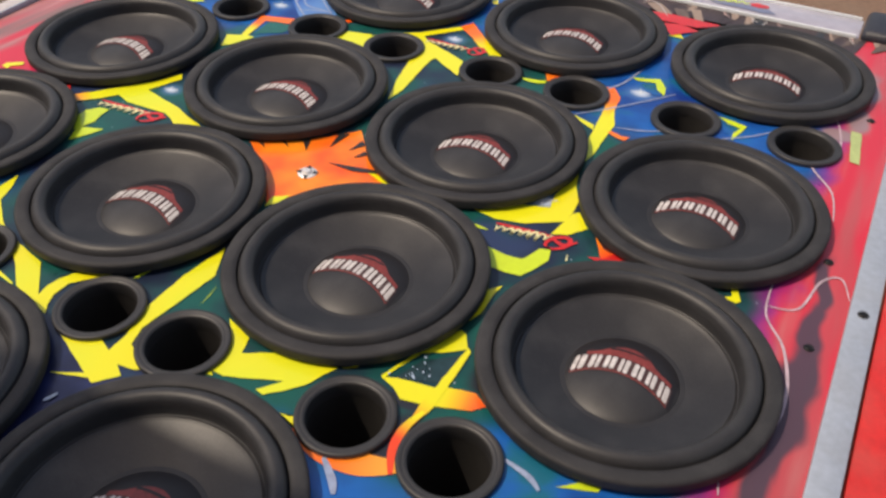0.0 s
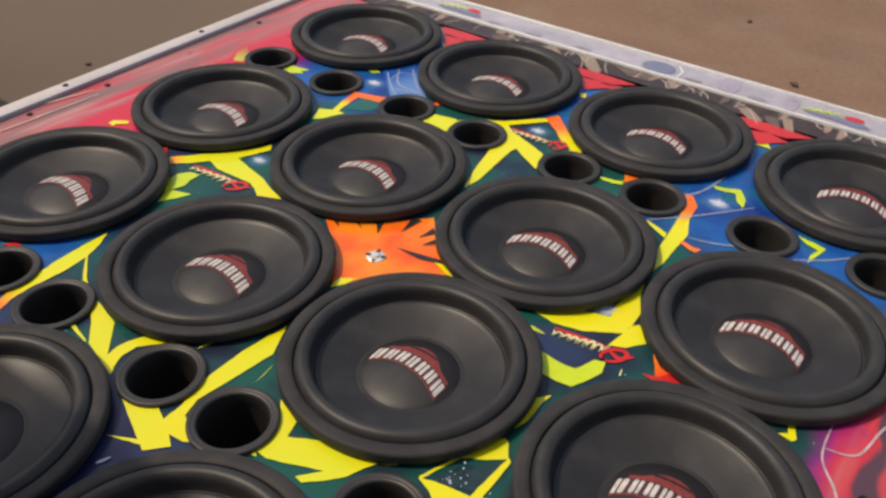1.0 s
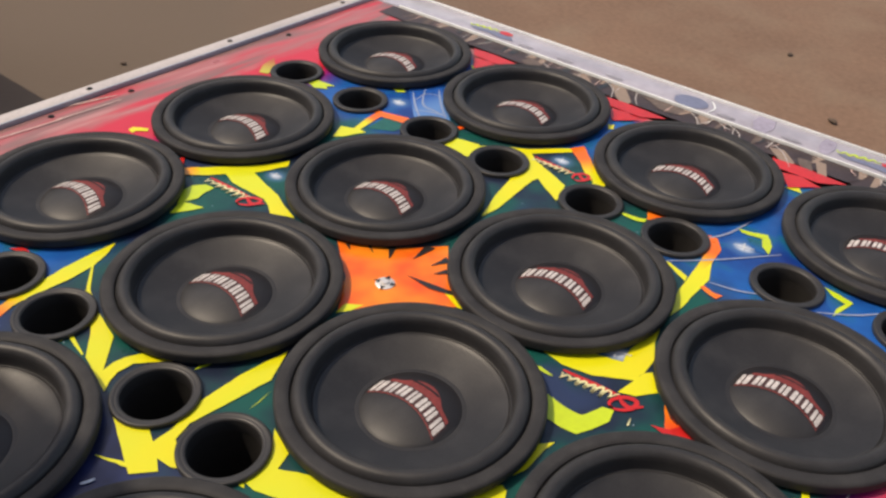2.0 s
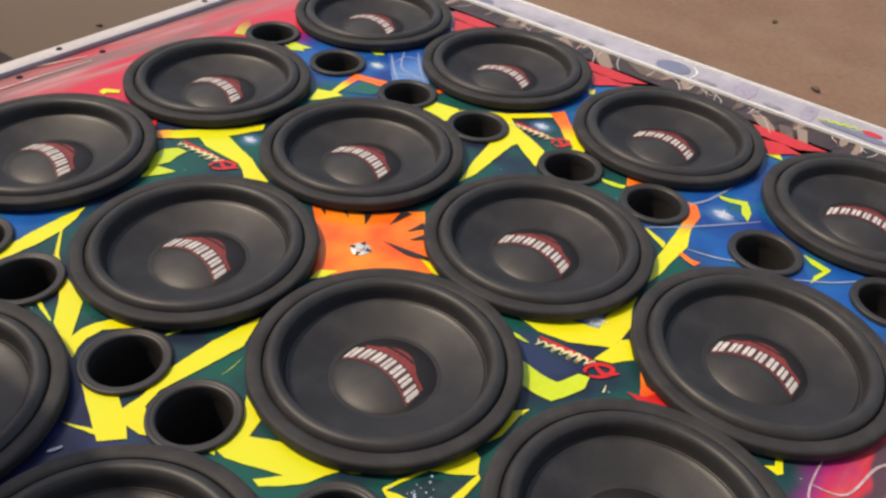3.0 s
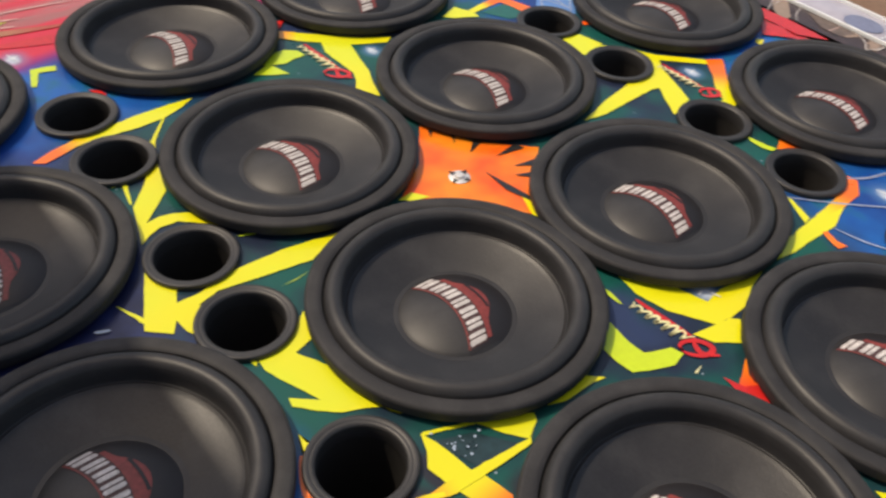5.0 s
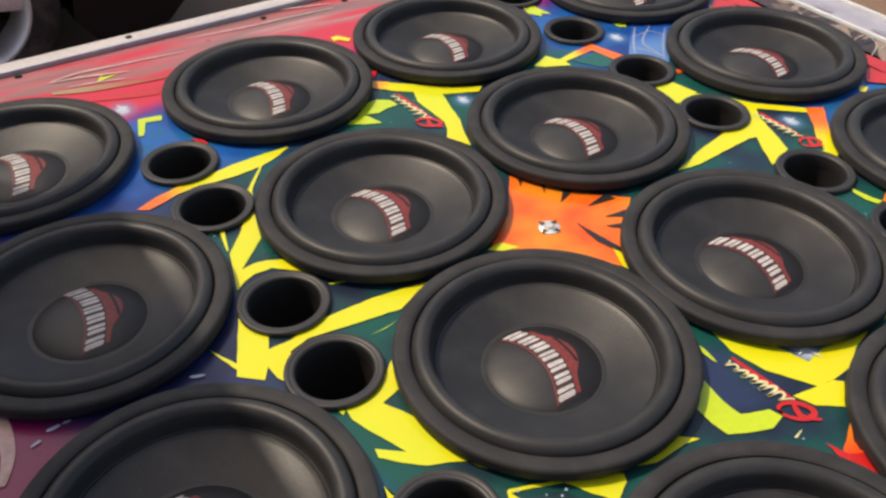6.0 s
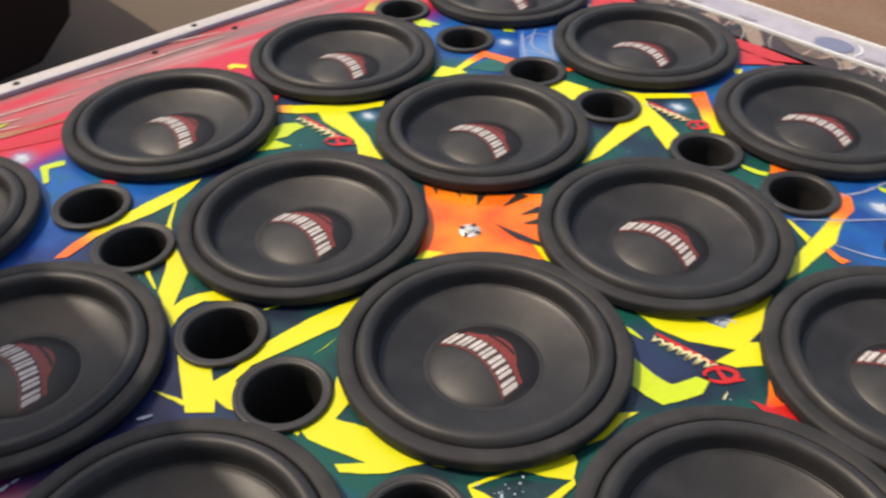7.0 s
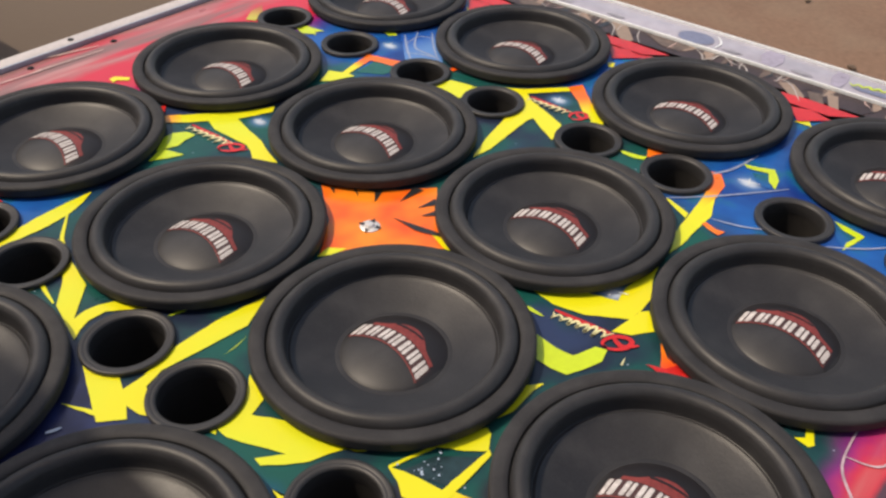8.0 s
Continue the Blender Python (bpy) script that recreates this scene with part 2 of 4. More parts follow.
    def puff(x, y, rx, ry, lo=0.62, hi=1.22, still=False):
        mpp, ln = n.new("ShaderNodeMapping"), n.new("ShaderNodeVectorMath")
        mpp.inputs["Location"].default_value, mpp.inputs["Scale"].default_value = (-x / rx, -y / ry, 0), (1 / rx, 1 / ry, 0)
        ln.operation = "LENGTH"
        l.new(tc.outputs["Object"] if still else warp.outputs[0], mpp.inputs["Vector"]), l.new(mpp.outputs[0], ln.inputs[0])
        return math_node("SUBTRACT", 1.0, ramp(ln.outputs["Value"], lo, hi))

    def puffs(places):
        out = None
        for place in places:
            out = puff(*place) if out is None else math_node("MAXIMUM", out, puff(*place))
        return out
    col = mix(puffs([(0.5931, 0.6851, 0.030, 0.030), (0.6407, 0.5954, 0.020, 0.060), (0.6362, 0.4962, 0.022, 0.050), (0.6171, 0.4347, 0.030, 0.020)]), col, (0.2994, 0.1994, 0.22))
    col = mix(math_node("MULTIPLY", puffs([(0.6587, 0.0791, 0.010, 0.060), (0.6560, -0.0052, 0.013, 0.070), (0.6551, -0.0747, 0.017, 0.062), (0.6620, -0.1293, 0.019, 0.060),
                     (0.6587, -0.1790, 0.015, 0.055), (0.6525, -0.2336, 0.014, 0.060)]), 0.94), col, (0.062, 0.050, 0.072))
    col = mix(puffs([(0.3258, -0.3433, 0.022, 0.040), (0.3070, -0.2985, 0.020, 0.012), (0.3813, -0.2308, 0.030, 0.030)]), col, (0.0230, 0.0246, 0.034))
    col = mix(math_node("MULTIPLY", puffs([(-0.6915, -0.4174, 0.014, 0.075), (-0.6762, -0.3611, 0.014, 0.075), (-0.6662, -0.2917, 0.014, 0.075)]), 0.6), col, (0.3001, 0.1596, 0.15))
    col = mix(math_node("MULTIPLY", puffs([(x, y, 2.2 * r, 1.9 * r, 0.0, 1.0, True) for x, y, r in GLINTS]), 0.8), col, (0.10, 0.25, 0.48))
    col = mix(puffs([(x, y, 1.25 * r, 0.85 * r, 0.1, 1.0, True) for x, y, r in GLINTS]), col, (0.62, 0.70, 0.80))
    l.new(col, b.inputs["Base Color"])
    rr = n.new("ShaderNodeMapRange")
    rr.inputs["To Min"].default_value, rr.inputs["To Max"].default_value = 0.22, 0.40
    l.new(noise_tex(20), rr.inputs["Value"]), l.new(rr.outputs[0], b.inputs["Roughness"])
    return m


ART = art_material()


def two_tone(name, a, c, scale, rough=0.3):
    m = mat(name, a, rough, vary=0.06, coat=0.3)
    n, l = m.node_tree.nodes, m.node_tree.links
    tex, rng, mx = n.new("ShaderNodeTexNoise"), n.new("ShaderNodeMapRange"), n.new("ShaderNodeMix")
    tc = n.new("ShaderNodeTexCoord")
    l.new(tc.outputs["Object"], tex.inputs["Vector"])
    tex.inputs["Scale"].default_value, tex.inputs["Detail"].default_value = scale, 2
    rng.inputs["From Min"].default_value, rng.inputs["From Max"].default_value = 0.36, 0.64
    mx.data_type = "RGBA"
    mx.inputs["A"].default_value, mx.inputs["B"].default_value = (*a, 1), (*c, 1)
    l.new(tex.outputs["Fac"], rng.inputs["Value"]), l.new(rng.outputs[0], mx.inputs["Factor"])
    l.new(mx.outputs["Result"], n["Principled BSDF"].inputs["Base Color"])
    return m


def fade(name, a, c, p, q):
    """Sprayed paint that melts from colour a at point p to colour c at point q."""
    m = mat(name, a, 0.3, vary=0.06, coat=0.3)
    n, l = m.node_tree.nodes, m.node_tree.links
    tc, mp, ln, mx = n.new("ShaderNodeTexCoord"), n.new("ShaderNodeVectorMath"), n.new("ShaderNodeMapRange"), n.new("ShaderNodeMix")
    d = Vector((q[0] - p[0], q[1] - p[1], 0))
    d /= d.length_squared
    mp.operation = "DOT_PRODUCT"
    mp.inputs[1].default_value = d
    start = d.dot(Vector((*p, 0)))
    ln.interpolation_type = "SMOOTHSTEP"
    ln.inputs["From Min"].default_value, ln.inputs["From Max"].default_value = start, start + 1
    mx.data_type = "RGBA"
    mx.inputs["A"].default_value, mx.inputs["B"].default_value = (*a, 1), (*c, 1)
    l.new(tc.outputs["Object"], mp.inputs[0]), l.new(mp.outputs["Value"], ln.inputs["Value"])
    l.new(ln.outputs[0], mx.inputs["Factor"]), l.new(mx.outputs["Result"], n["Principled BSDF"].inputs["Base Color"])
    return m


YEL, ORA, VER = (0.80, 0.75, 0.02), (0.93, 0.17, 0.015), (0.80, 0.035, 0.02)
YELLOW = two_tone("yellow_paint", (0.82, 0.745, 0.018), (0.72, 0.765, 0.03), 7)
ORANGE = two_tone("orange_paint", (0.90, 0.10, 0.012), (0.95, 0.27, 0.02), 14)


# ---- building helpers ----
def mesh_of(bm, name, smooth=True, angle=40):
    bmesh.ops.recalc_face_normals(bm, faces=bm.faces)
    me = bpy.data.meshes.new(name)
    for f in bm.faces:
        f.smooth = smooth
    if smooth:
        for e in bm.edges:
            if len(e.link_faces) == 2 and e.calc_face_angle(0) > radians(angle):
                e.smooth = False
    bm.to_mesh(me)
    bm.free()
    return me


def part(name, bm, material, parent=None, label="", smooth=True):
    me = mesh_of(bm, name, smooth)
    me.materials.append(material)
    ob = new(name, me)
    if parent:
        ob.parent = parent
    if label:
        ob["label"] = label
    return ob


def box(sx, sy, sz, at=(0, 0, 0), bevel=0.0, segs=2, bm=None):
    bm = bm or bmesh.new()
    got = bmesh.ops.create_cube(bm, size=1, matrix=Matrix.Translation(at) @ Matrix.Diagonal((sx, sy, sz, 1)))
    if bevel:
        edges = list({e for v in got["verts"] for e in v.link_edges})
        bmesh.ops.bevel(bm, geom=edges, offset=bevel, segments=segs, affect="EDGES", profile=0.5)
    return bm


def lathe(profile, segs=64, closed=False):
    """Turn (radius, height) pairs about z; a radius of 0 makes a pole."""
    bm = bmesh.new()
    rings = []
    for r, z in profile:
        if r <= 1e-6:
            rings.append([bm.verts.new((0, 0, z))])
        else:
            rings.append([bm.verts.new((r * math.cos(2 * math.pi * k / segs), r * math.sin(2 * math.pi * k / segs), z)) for k in range(segs)])
    pairs = list(zip(rings, rings[1:])) + ([(rings[-1], rings[0])] if closed else [])
    for a, c in pairs:
        for k in range(segs):
            k2 = (k + 1) % segs
            if len(a) == 1:
                bm.faces.new((a[0], c[k], c[k2]))
            elif len(c) == 1:
                bm.faces.new((a[k], c[0], a[k2]))
            else:
                bm.faces.new((a[k], c[k], c[k2], a[k2]))
    return bm


def arc(cx, cz, rx, rz, a0, a1, steps):
    return [(cx + rx * math.cos(radians(a0 + (a1 - a0) * k / steps)), cz + rz * math.sin(radians(a0 + (a1 - a0) * k / steps))) for k in range(steps + 1)]


def tube(points, radius, name, material, parent=None, label=""):
    """A wire along smooth points, as a mesh."""
    cu = bpy.data.curves.new(name, "CURVE")
    cu.dimensions, cu.bevel_depth, cu.bevel_resolution, cu.resolution_u = "3D", radius, 2, 6
    sp = cu.splines.new("NURBS")
    sp.points.add(len(points) - 1)
    sp.use_endpoint_u, sp.order_u = True, 3
    for p, c in zip(sp.points, points):
        p.co = (*c, 1)
    tmp = new("tmp_curve", cu)
    me = bpy.data.meshes.new_from_object(tmp.evaluated_get(bpy.context.evaluated_depsgraph_get()))
    bpy.data.objects.remove(tmp)
    me.materials.append(material)
    for f in me.polygons:
        f.use_smooth = True
    ob = new(name, me)
    if parent:
        ob.parent = parent
    if label:
        ob["label"] = label
    return ob


# ---- the ground ----
def ground():
    bm = bmesh.new()
    xs = sorted({*np.linspace(-6, 6, 60).tolist(), *[s * d for s in (-1, 1) for d in (10, 30, 100, 400, 1500)]})
    grid = [[bm.verts.new((x, y, 0.012 * noise.noise((x * 1.7, y * 1.7, 0)) + 0.004 * noise.noise((x * 7, y * 7, 3)) if abs(x) < 7 and abs(y) < 7 else 0)) for x in xs] for y in xs]
    for r0, r1 in zip(grid, grid[1:]):
        for k in range(len(xs) - 1):
            bm.faces.new((r0[k], r0[k + 1], r1[k + 1], r1[k]))
    ob = part("ground", bm, EARTH)
    return tagged(ob, "dry brown trodden earth yard with small dark pebbles", "ground", kind="structure")


ground()

# ---- unseen wall added behind the camera, to lay a straight shadow on the near drivers ----
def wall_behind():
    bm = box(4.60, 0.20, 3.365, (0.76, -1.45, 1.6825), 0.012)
    ob = part("unseen_shade_wall", bm, PLASTER)
    tagged(ob, "plain weathered grey plaster wall, added out of view to cast shade", "wall", kind="structure")
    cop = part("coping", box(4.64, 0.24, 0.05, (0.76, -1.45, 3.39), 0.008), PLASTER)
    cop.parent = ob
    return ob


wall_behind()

# ---- the loudspeaker box ----
X0, X1, Y0, Y1 = -0.765, 0.690, -0.80, 0.774
DRIVERS = [(-0.4919, -0.5353), (-0.1585, -0.5322), (0.1700, -0.5311), (0.5004, -0.5299),
           (-0.4984, -0.1641), (-0.1539, -0.1641), (0.1663, -0.1551), (0.4947, -0.1551),
           (-0.4961, 0.1569), (-0.1618, 0.1599), (0.1686, 0.1550), (0.4909, 0.1561),
           (-0.5000, 0.5571), (-0.1749, 0.5630), (0.1626, 0.5528), (0.4927, 0.5616)]
R_SUB = 0.157
PORTS = [(-0.3792, -0.3475), (-0.2607, -0.3473), (-0.0518, -0.3470), (0.0677, -0.3468), (0.2736, -0.3464), (0.3891, -0.3462), (-0.5824, 0.3599), (-0.4097, 0.3591), (-0.2411, 0.3583), (-0.0865, 0.3576), (0.0942, 0.3577), (0.2398, 0.3610), (0.4124, 0.3632), (0.5809, 0.3743)]
R_PORT = 0.050


def circle_pts(cx, cy, r, segs):
    return [(cx + r * math.cos(2 * math.pi * k / segs), cy + r * math.sin(2 * math.pi * k / segs)) for k in range(segs)]


def baffle_mesh():
    """A painted board with a round hole for every driver and port."""
    loops = [[(X0, Y0), (X1, Y0), (X1, Y1), (X0, Y1)]]
    loops += [circle_pts(x, y, 0.140, 40) for x, y in DRIVERS]
    loops += [circle_pts(x, y, 0.044, 28) for x, y in PORTS]
    pts, edges = [], []
    for lp in loops:
        k0 = len(pts)
        pts += [Vector(p) for p in lp]
        edges += [(k0 + k, k0 + (k + 1) % len(lp)) for k in range(len(lp))]
    verts, _, faces, *_ = delaunay_2d_cdt(pts, edges, [], 0, 1e-6)
    holes = [(x, y, 0.1405) for x, y in DRIVERS] + [(x, y, 0.0443) for x, y in PORTS]
    bm = bmesh.new()
    vs = [bm.verts.new((v.x, v.y, 0)) for v in verts]
    for f in faces:
        if not any(all((verts[k] - Vector((x, y))).length < r for k in f) for x, y, r in holes):
            bm.faces.new([vs[k] for k in f])
    bmesh.ops.recalc_face_normals(bm, faces=bm.faces)
    got = bmesh.ops.extrude_face_region(bm, geom=list(bm.faces))
    bmesh.ops.translate(bm, verts=[g for g in got["geom"] if isinstance(g, bmesh.types.BMVert)], vec=(0, 0, -0.018))
    return bm


speaker_box = new("speaker_box")
speaker_box.location = (0, 0, 0)
tagged(speaker_box, "large loudspeaker cabinet with a colourful airbrushed baffle facing up", "speaker cabinet")
baffle = part("baffle", baffle_mesh(), ART, speaker_box, "airbrushed red, blue and teal baffle board", smooth=False)
baffle.location.z = TOP
WALL_H = TOP - 0.018
for name, sx, sy, x, y in (("side_panel", 0.018, Y1 - Y0, X0 + 0.009, (Y0 + Y1) / 2), ("side_panel", 0.018, Y1 - Y0, X1 - 0.009, (Y0 + Y1) / 2),
                           ("front_panel", X1 - X0 - 0.036, 0.018, (X0 + X1) / 2, Y0 + 0.009), ("back_panel", X1 - X0 - 0.036, 0.018, (X0 + X1) / 2, Y1 - 0.009)):
    part(name, box(sx, sy, WALL_H - 0.01, (x, y, (WALL_H - 0.01) / 2 + 0.008), 0.002), REDSIDE, speaker_box)
part("floor_panel", box(X1 - X0 - 0.05, Y1 - Y0 - 0.05, 0.018, ((X0 + X1) / 2, (Y0 + Y1) / 2, 0.03)), WOOD, speaker_box)


def dome(r):
    """Height of the dust cap over the baffle at radius r."""
    return -0.0138 + 0.0128 * max(0.0, 1 - (r / 0.0605) ** 2) ** 0.8


def on_cap(x0, x1, y0, y1, nx=4, ny=3, lift=0.0006, bm=None):
    """A printed patch that follows the dome between x0 and x1; y0 and y1 give its edges as functions of x."""
    bm = bm or bmesh.new()
    grid = []
    for i in range(nx + 1):
        x = x0 + (x1 - x0) * i / nx
        col = []
        for j in range(ny + 1):
            y = y0(x) + (y1(x) - y0(x)) * j / ny
            col.append(bm.verts.new((x, y, dome(math.hypot(x, y)) + lift)))
        grid.append(col)
    for c0, c1 in zip(grid, grid[1:]):
        for j in range(ny):
            bm.faces.new((c0[j], c1[j], c1[j + 1], c0[j + 1]))
    return bm


def subwoofer():
    """Twelve-inch driver seen from the front: gasket, roll, cone, cap, printed mark. Origin at its middle on the baffle."""
    root = new("subwoofer")
    r = R_SUB
    part("gasket", lathe([(0.139, 0.000), (r - 0.007, 0.000), (r - 0.007, 0.005), (r - 0.0005, 0.0065), *arc(r - 0.005, 0.0158, 0.005, 0.0045, 0, 85, 6), (0.1450, 0.0203), (0.1410, 0.0196), (0.1392, 0.0180), (0.1385, 0.010), (0.1385, -0.018), (0.141, -0.018)], 80, True), RUBBER, root, "thick matt black rubber mounting ring")
    part("surround", lathe([(0.1383, 0.012), (0.1378, 0.0150), *arc(0.1275, 0.0125, 0.0103, 0.0126, 22, 150, 12), (0.1180, 0.0110), (0.1172, 0.0060), (0.1165, 0.0018), (0.1145, 0.0004)], 80), ROLL, root, "half-round black rubber surround")
    part("cone", lathe([(0.1168, 0.0008), (0.1130, 0.0020), (0.1105, 0.0004), (0.1080, -0.0006), (0.095, -0.0053), (0.080, -0.0097), (0.066, -0.0134), (0.058, -0.0158), (0.050, -0.019)], 80), CONE, root, "pressed black paper cone")
    cap = part("dust_cap", lathe([(0.0655, -0.0135), (0.0625, -0.0134), *[(0.0605 * math.sin(radians(a)), dome(0.0605 * math.sin(radians(a)))) for a in range(86, 3, -8)], (0, dome(0))], 64), CAP, root, "domed dust cap")
    edge = lambda x: math.sqrt(max(0.0, 0.0592 ** 2 - x * x))
    low = lambda x: -0.004 - 5.2 * (x + 0.002) ** 2
    high = lambda x: 0.0175 - 4.6 * (x + 0.004) ** 2
    part("emblem_ground", on_cap(-0.0565, 0.0565, lambda x: min(low(x) - 0.0015, edge(x)), edge, 20, 6, 0.0004), BLACK_INK, cap, "black printed field")
    part("emblem", on_cap(-0.044, 0.050, high, lambda x: high(x) + 0.0055 + 0.014 * max(0.0, 1 - (x / 0.032) ** 2), 14, 3, 0.0009), RED_INK, cap, "dull red printed emblem")
    part("emblem_bar", on_cap(-0.022, 0.018, lambda x: 0.0285 - 5 * x * x, lambda x: 0.0318 - 4 * x * x, 8, 1, 0.0012), BLACK_INK, cap)
    part("emblem_line", on_cap(-0.053, 0.052, lambda x: low(x) - 0.0022, lambda x: low(x) - 0.0006, 14, 1, 0.0009), RED_INK, cap, "thin red underline")
    part("emblem_band", on_cap(-0.0535, 0.0525, lambda x: low(x) - 0.0004, lambda x: high(x) - 0.0002, 16, 3, 0.0007), DULL_INK, cap, "dull dark red printed band")
    n = 7
    for k in range(n):
        x0 = -0.0545 + 0.107 * k / n
        gap = 0.0019 + 0.0006 * (k % 2)
        left, right = x0 + gap, x0 + 0.107 / n - gap
        slit = left + (right - left) * (0.44, 0.55, 0.48)[k % 3]
        strokes = bmesh.new()
        for u, v in ((left, slit - 0.0009), (slit + 0.0009, right)):
            w = 0.5 * (v - u)
            on_cap(u, v, lambda x: low(x) + 0.0006 * (k % 3) + 0.0016 * (abs(x - u - w) / w) ** 3, lambda x: high(x) - 0.0012 - 0.0016 * (abs(x - u - w) / w) ** 3, 4, 3, 0.0012, strokes)
        part("white_block", strokes, WHITE_INK, cap, "worn white printed block with a dark slit")
    part("basket", lathe([(0.1395, -0.001), (0.138, -0.019), (0.100, -0.080), (0.080, -0.120), (0.080, -0.160), (0, -0.160)], 40), WOOD, root)
    return root


first = subwoofer()
first.location = (*DRIVERS[0], TOP)
tagged(first, "black twelve-inch subwoofer with rubber surround and red and white printed cap", "subwoofer", "subwoofers on the baffle")
for k, (x, y) in enumerate(DRIVERS[1:]):
    copy_thing(first, pose(x, y, TOP, 0, 0, (-2, 1.5, 0, -1, 2)[k % 5]))


def port_tube():
    root = new("port_tube")
    part("flare", lathe([(0.0435, 0.000), (0.0512, 0.000), (0.0514, 0.003), *arc(0.0490, 0.0050, 0.0024, 0.0022, 10, 85, 4), (0.0455, 0.0068), *arc(0.0440, 0.0030, 0.0042, 0.0036, 75, 175, 6), (0.0396, -0.006), (0.0400, -0.012), (0.0435, -0.012)], 48, True), PORT, root, "rounded black plastic lip")
    part("bore", lathe([(0.0404, -0.008), (0.0404, -0.20), (0.0430, -0.20), (0.0430, -0.009)], 40, True), PORT_IN, root)
    return root


port = port_tube()
port.location = (*PORTS[0], TOP)
tagged(port, "round black plastic bass port set in the painted baffle", "bass port", "ports on the baffle")
for x, y in PORTS[1:]:
    copy_thing(port, pose(x, y, TOP))

# ---- edges ----
def screw(at, r=0.006, parent=None):
    ob = part("screw", lathe([(0, 0.0022), (r * 0.35, 0.0022), (r * 0.38, 0.0012), (r * 0.75, 0.0018), (r, 0.0)], 14), SCREW, parent)
    ob.location = at
    return ob


trim = part("edge_trim", box(0.034, 1.60, 0.012, (-0.784, -0.005, TOP + 0.001), 0.004), TRIM, speaker_box, "off-white aluminium edging with dark screws")
part("trim_lip", box(0.005, 1.60, 0.010, (-0.7645, -0.005, TOP + 0.004), 0.0015), ALU, speaker_box, "thin grey inner lip")
for y in (-0.62, -0.29, 0.035, 0.36, 0.69):
    screw((-0.784, y, TOP + 0.007), 0.006, trim)
for x, y in ((-0.753, -0.475), (-0.746, -0.065), (-0.737, 0.090), (-0.738, 0.480)):
    screw((x, y, 0.0005), 0.006, baffle)
angle = part("edge_angle", box(0.030, 1.60, 0.008, (0.704, -0.005, TOP + 0.002), 0.0015), ALU, speaker_box, "grey aluminium angle with dark screws")
for y in (-0.66, -0.31, 0.045, 0.40, 0.72):
    screw((0.704, y, TOP + 0.006), 0.0065, angle)
for x, y in ((0.655, 0.129), (0.660, -0.030), (0.656, 0.498)):
    screw((x, y, 0.0005), 0.006, baffle)
part("red_flange", box(0.10, 1.60, 0.016, (0.773, -0.005, TOP - 0.012), 0.003), REDSIDE, speaker_box, "red painted outer flange")
rail = part("rear_strip", box(1.385, 0.078, 0.010, (-0.0925, 0.8155, TOP - 0.002), 0.0025), ACRYL, speaker_box, "pale lilac frosted acrylic strip")
part("strip_edge", box(1.28, 0.0045, 0.012, (-0.045, 0.7765, TOP + 0.001), 0.001), PALE, rail, "bright polished front edge")
part("strip_edge", box(1.28, 0.004, 0.012, (-0.045, 0.8555, TOP + 0.001), 0.001), PALE, rail, "bright polished back edge")

part("corner_cap", box(0.122, 0.105, 0.028, (0.663, 0.831, TOP + 0.001), 0.012, 3), CORNER, speaker_box, "dark blue-black plastic corner cap")

# ---- airbrushed shapes on the baffle ----
LAYER = 0.0005
COUNT = [0]


def smooth_line(pts, steps=6):
    out = []
    q = [pts[0], *pts, pts[-1]]
    for p0, p1, p2, p3 in zip(q, q[1:], q[2:], q[3:]):
        for k in range(steps):
            t = k / steps
            out.append(tuple(0.5 * (2 * b + (c - a) * t + (2 * a - 5 * b + 4 * c - d) * t * t + (3 * b - a - 3 * c + d) * t ** 3) for a, b, c, d in zip(p0, p1, p2, p3)))
    return out + [pts[-1]]


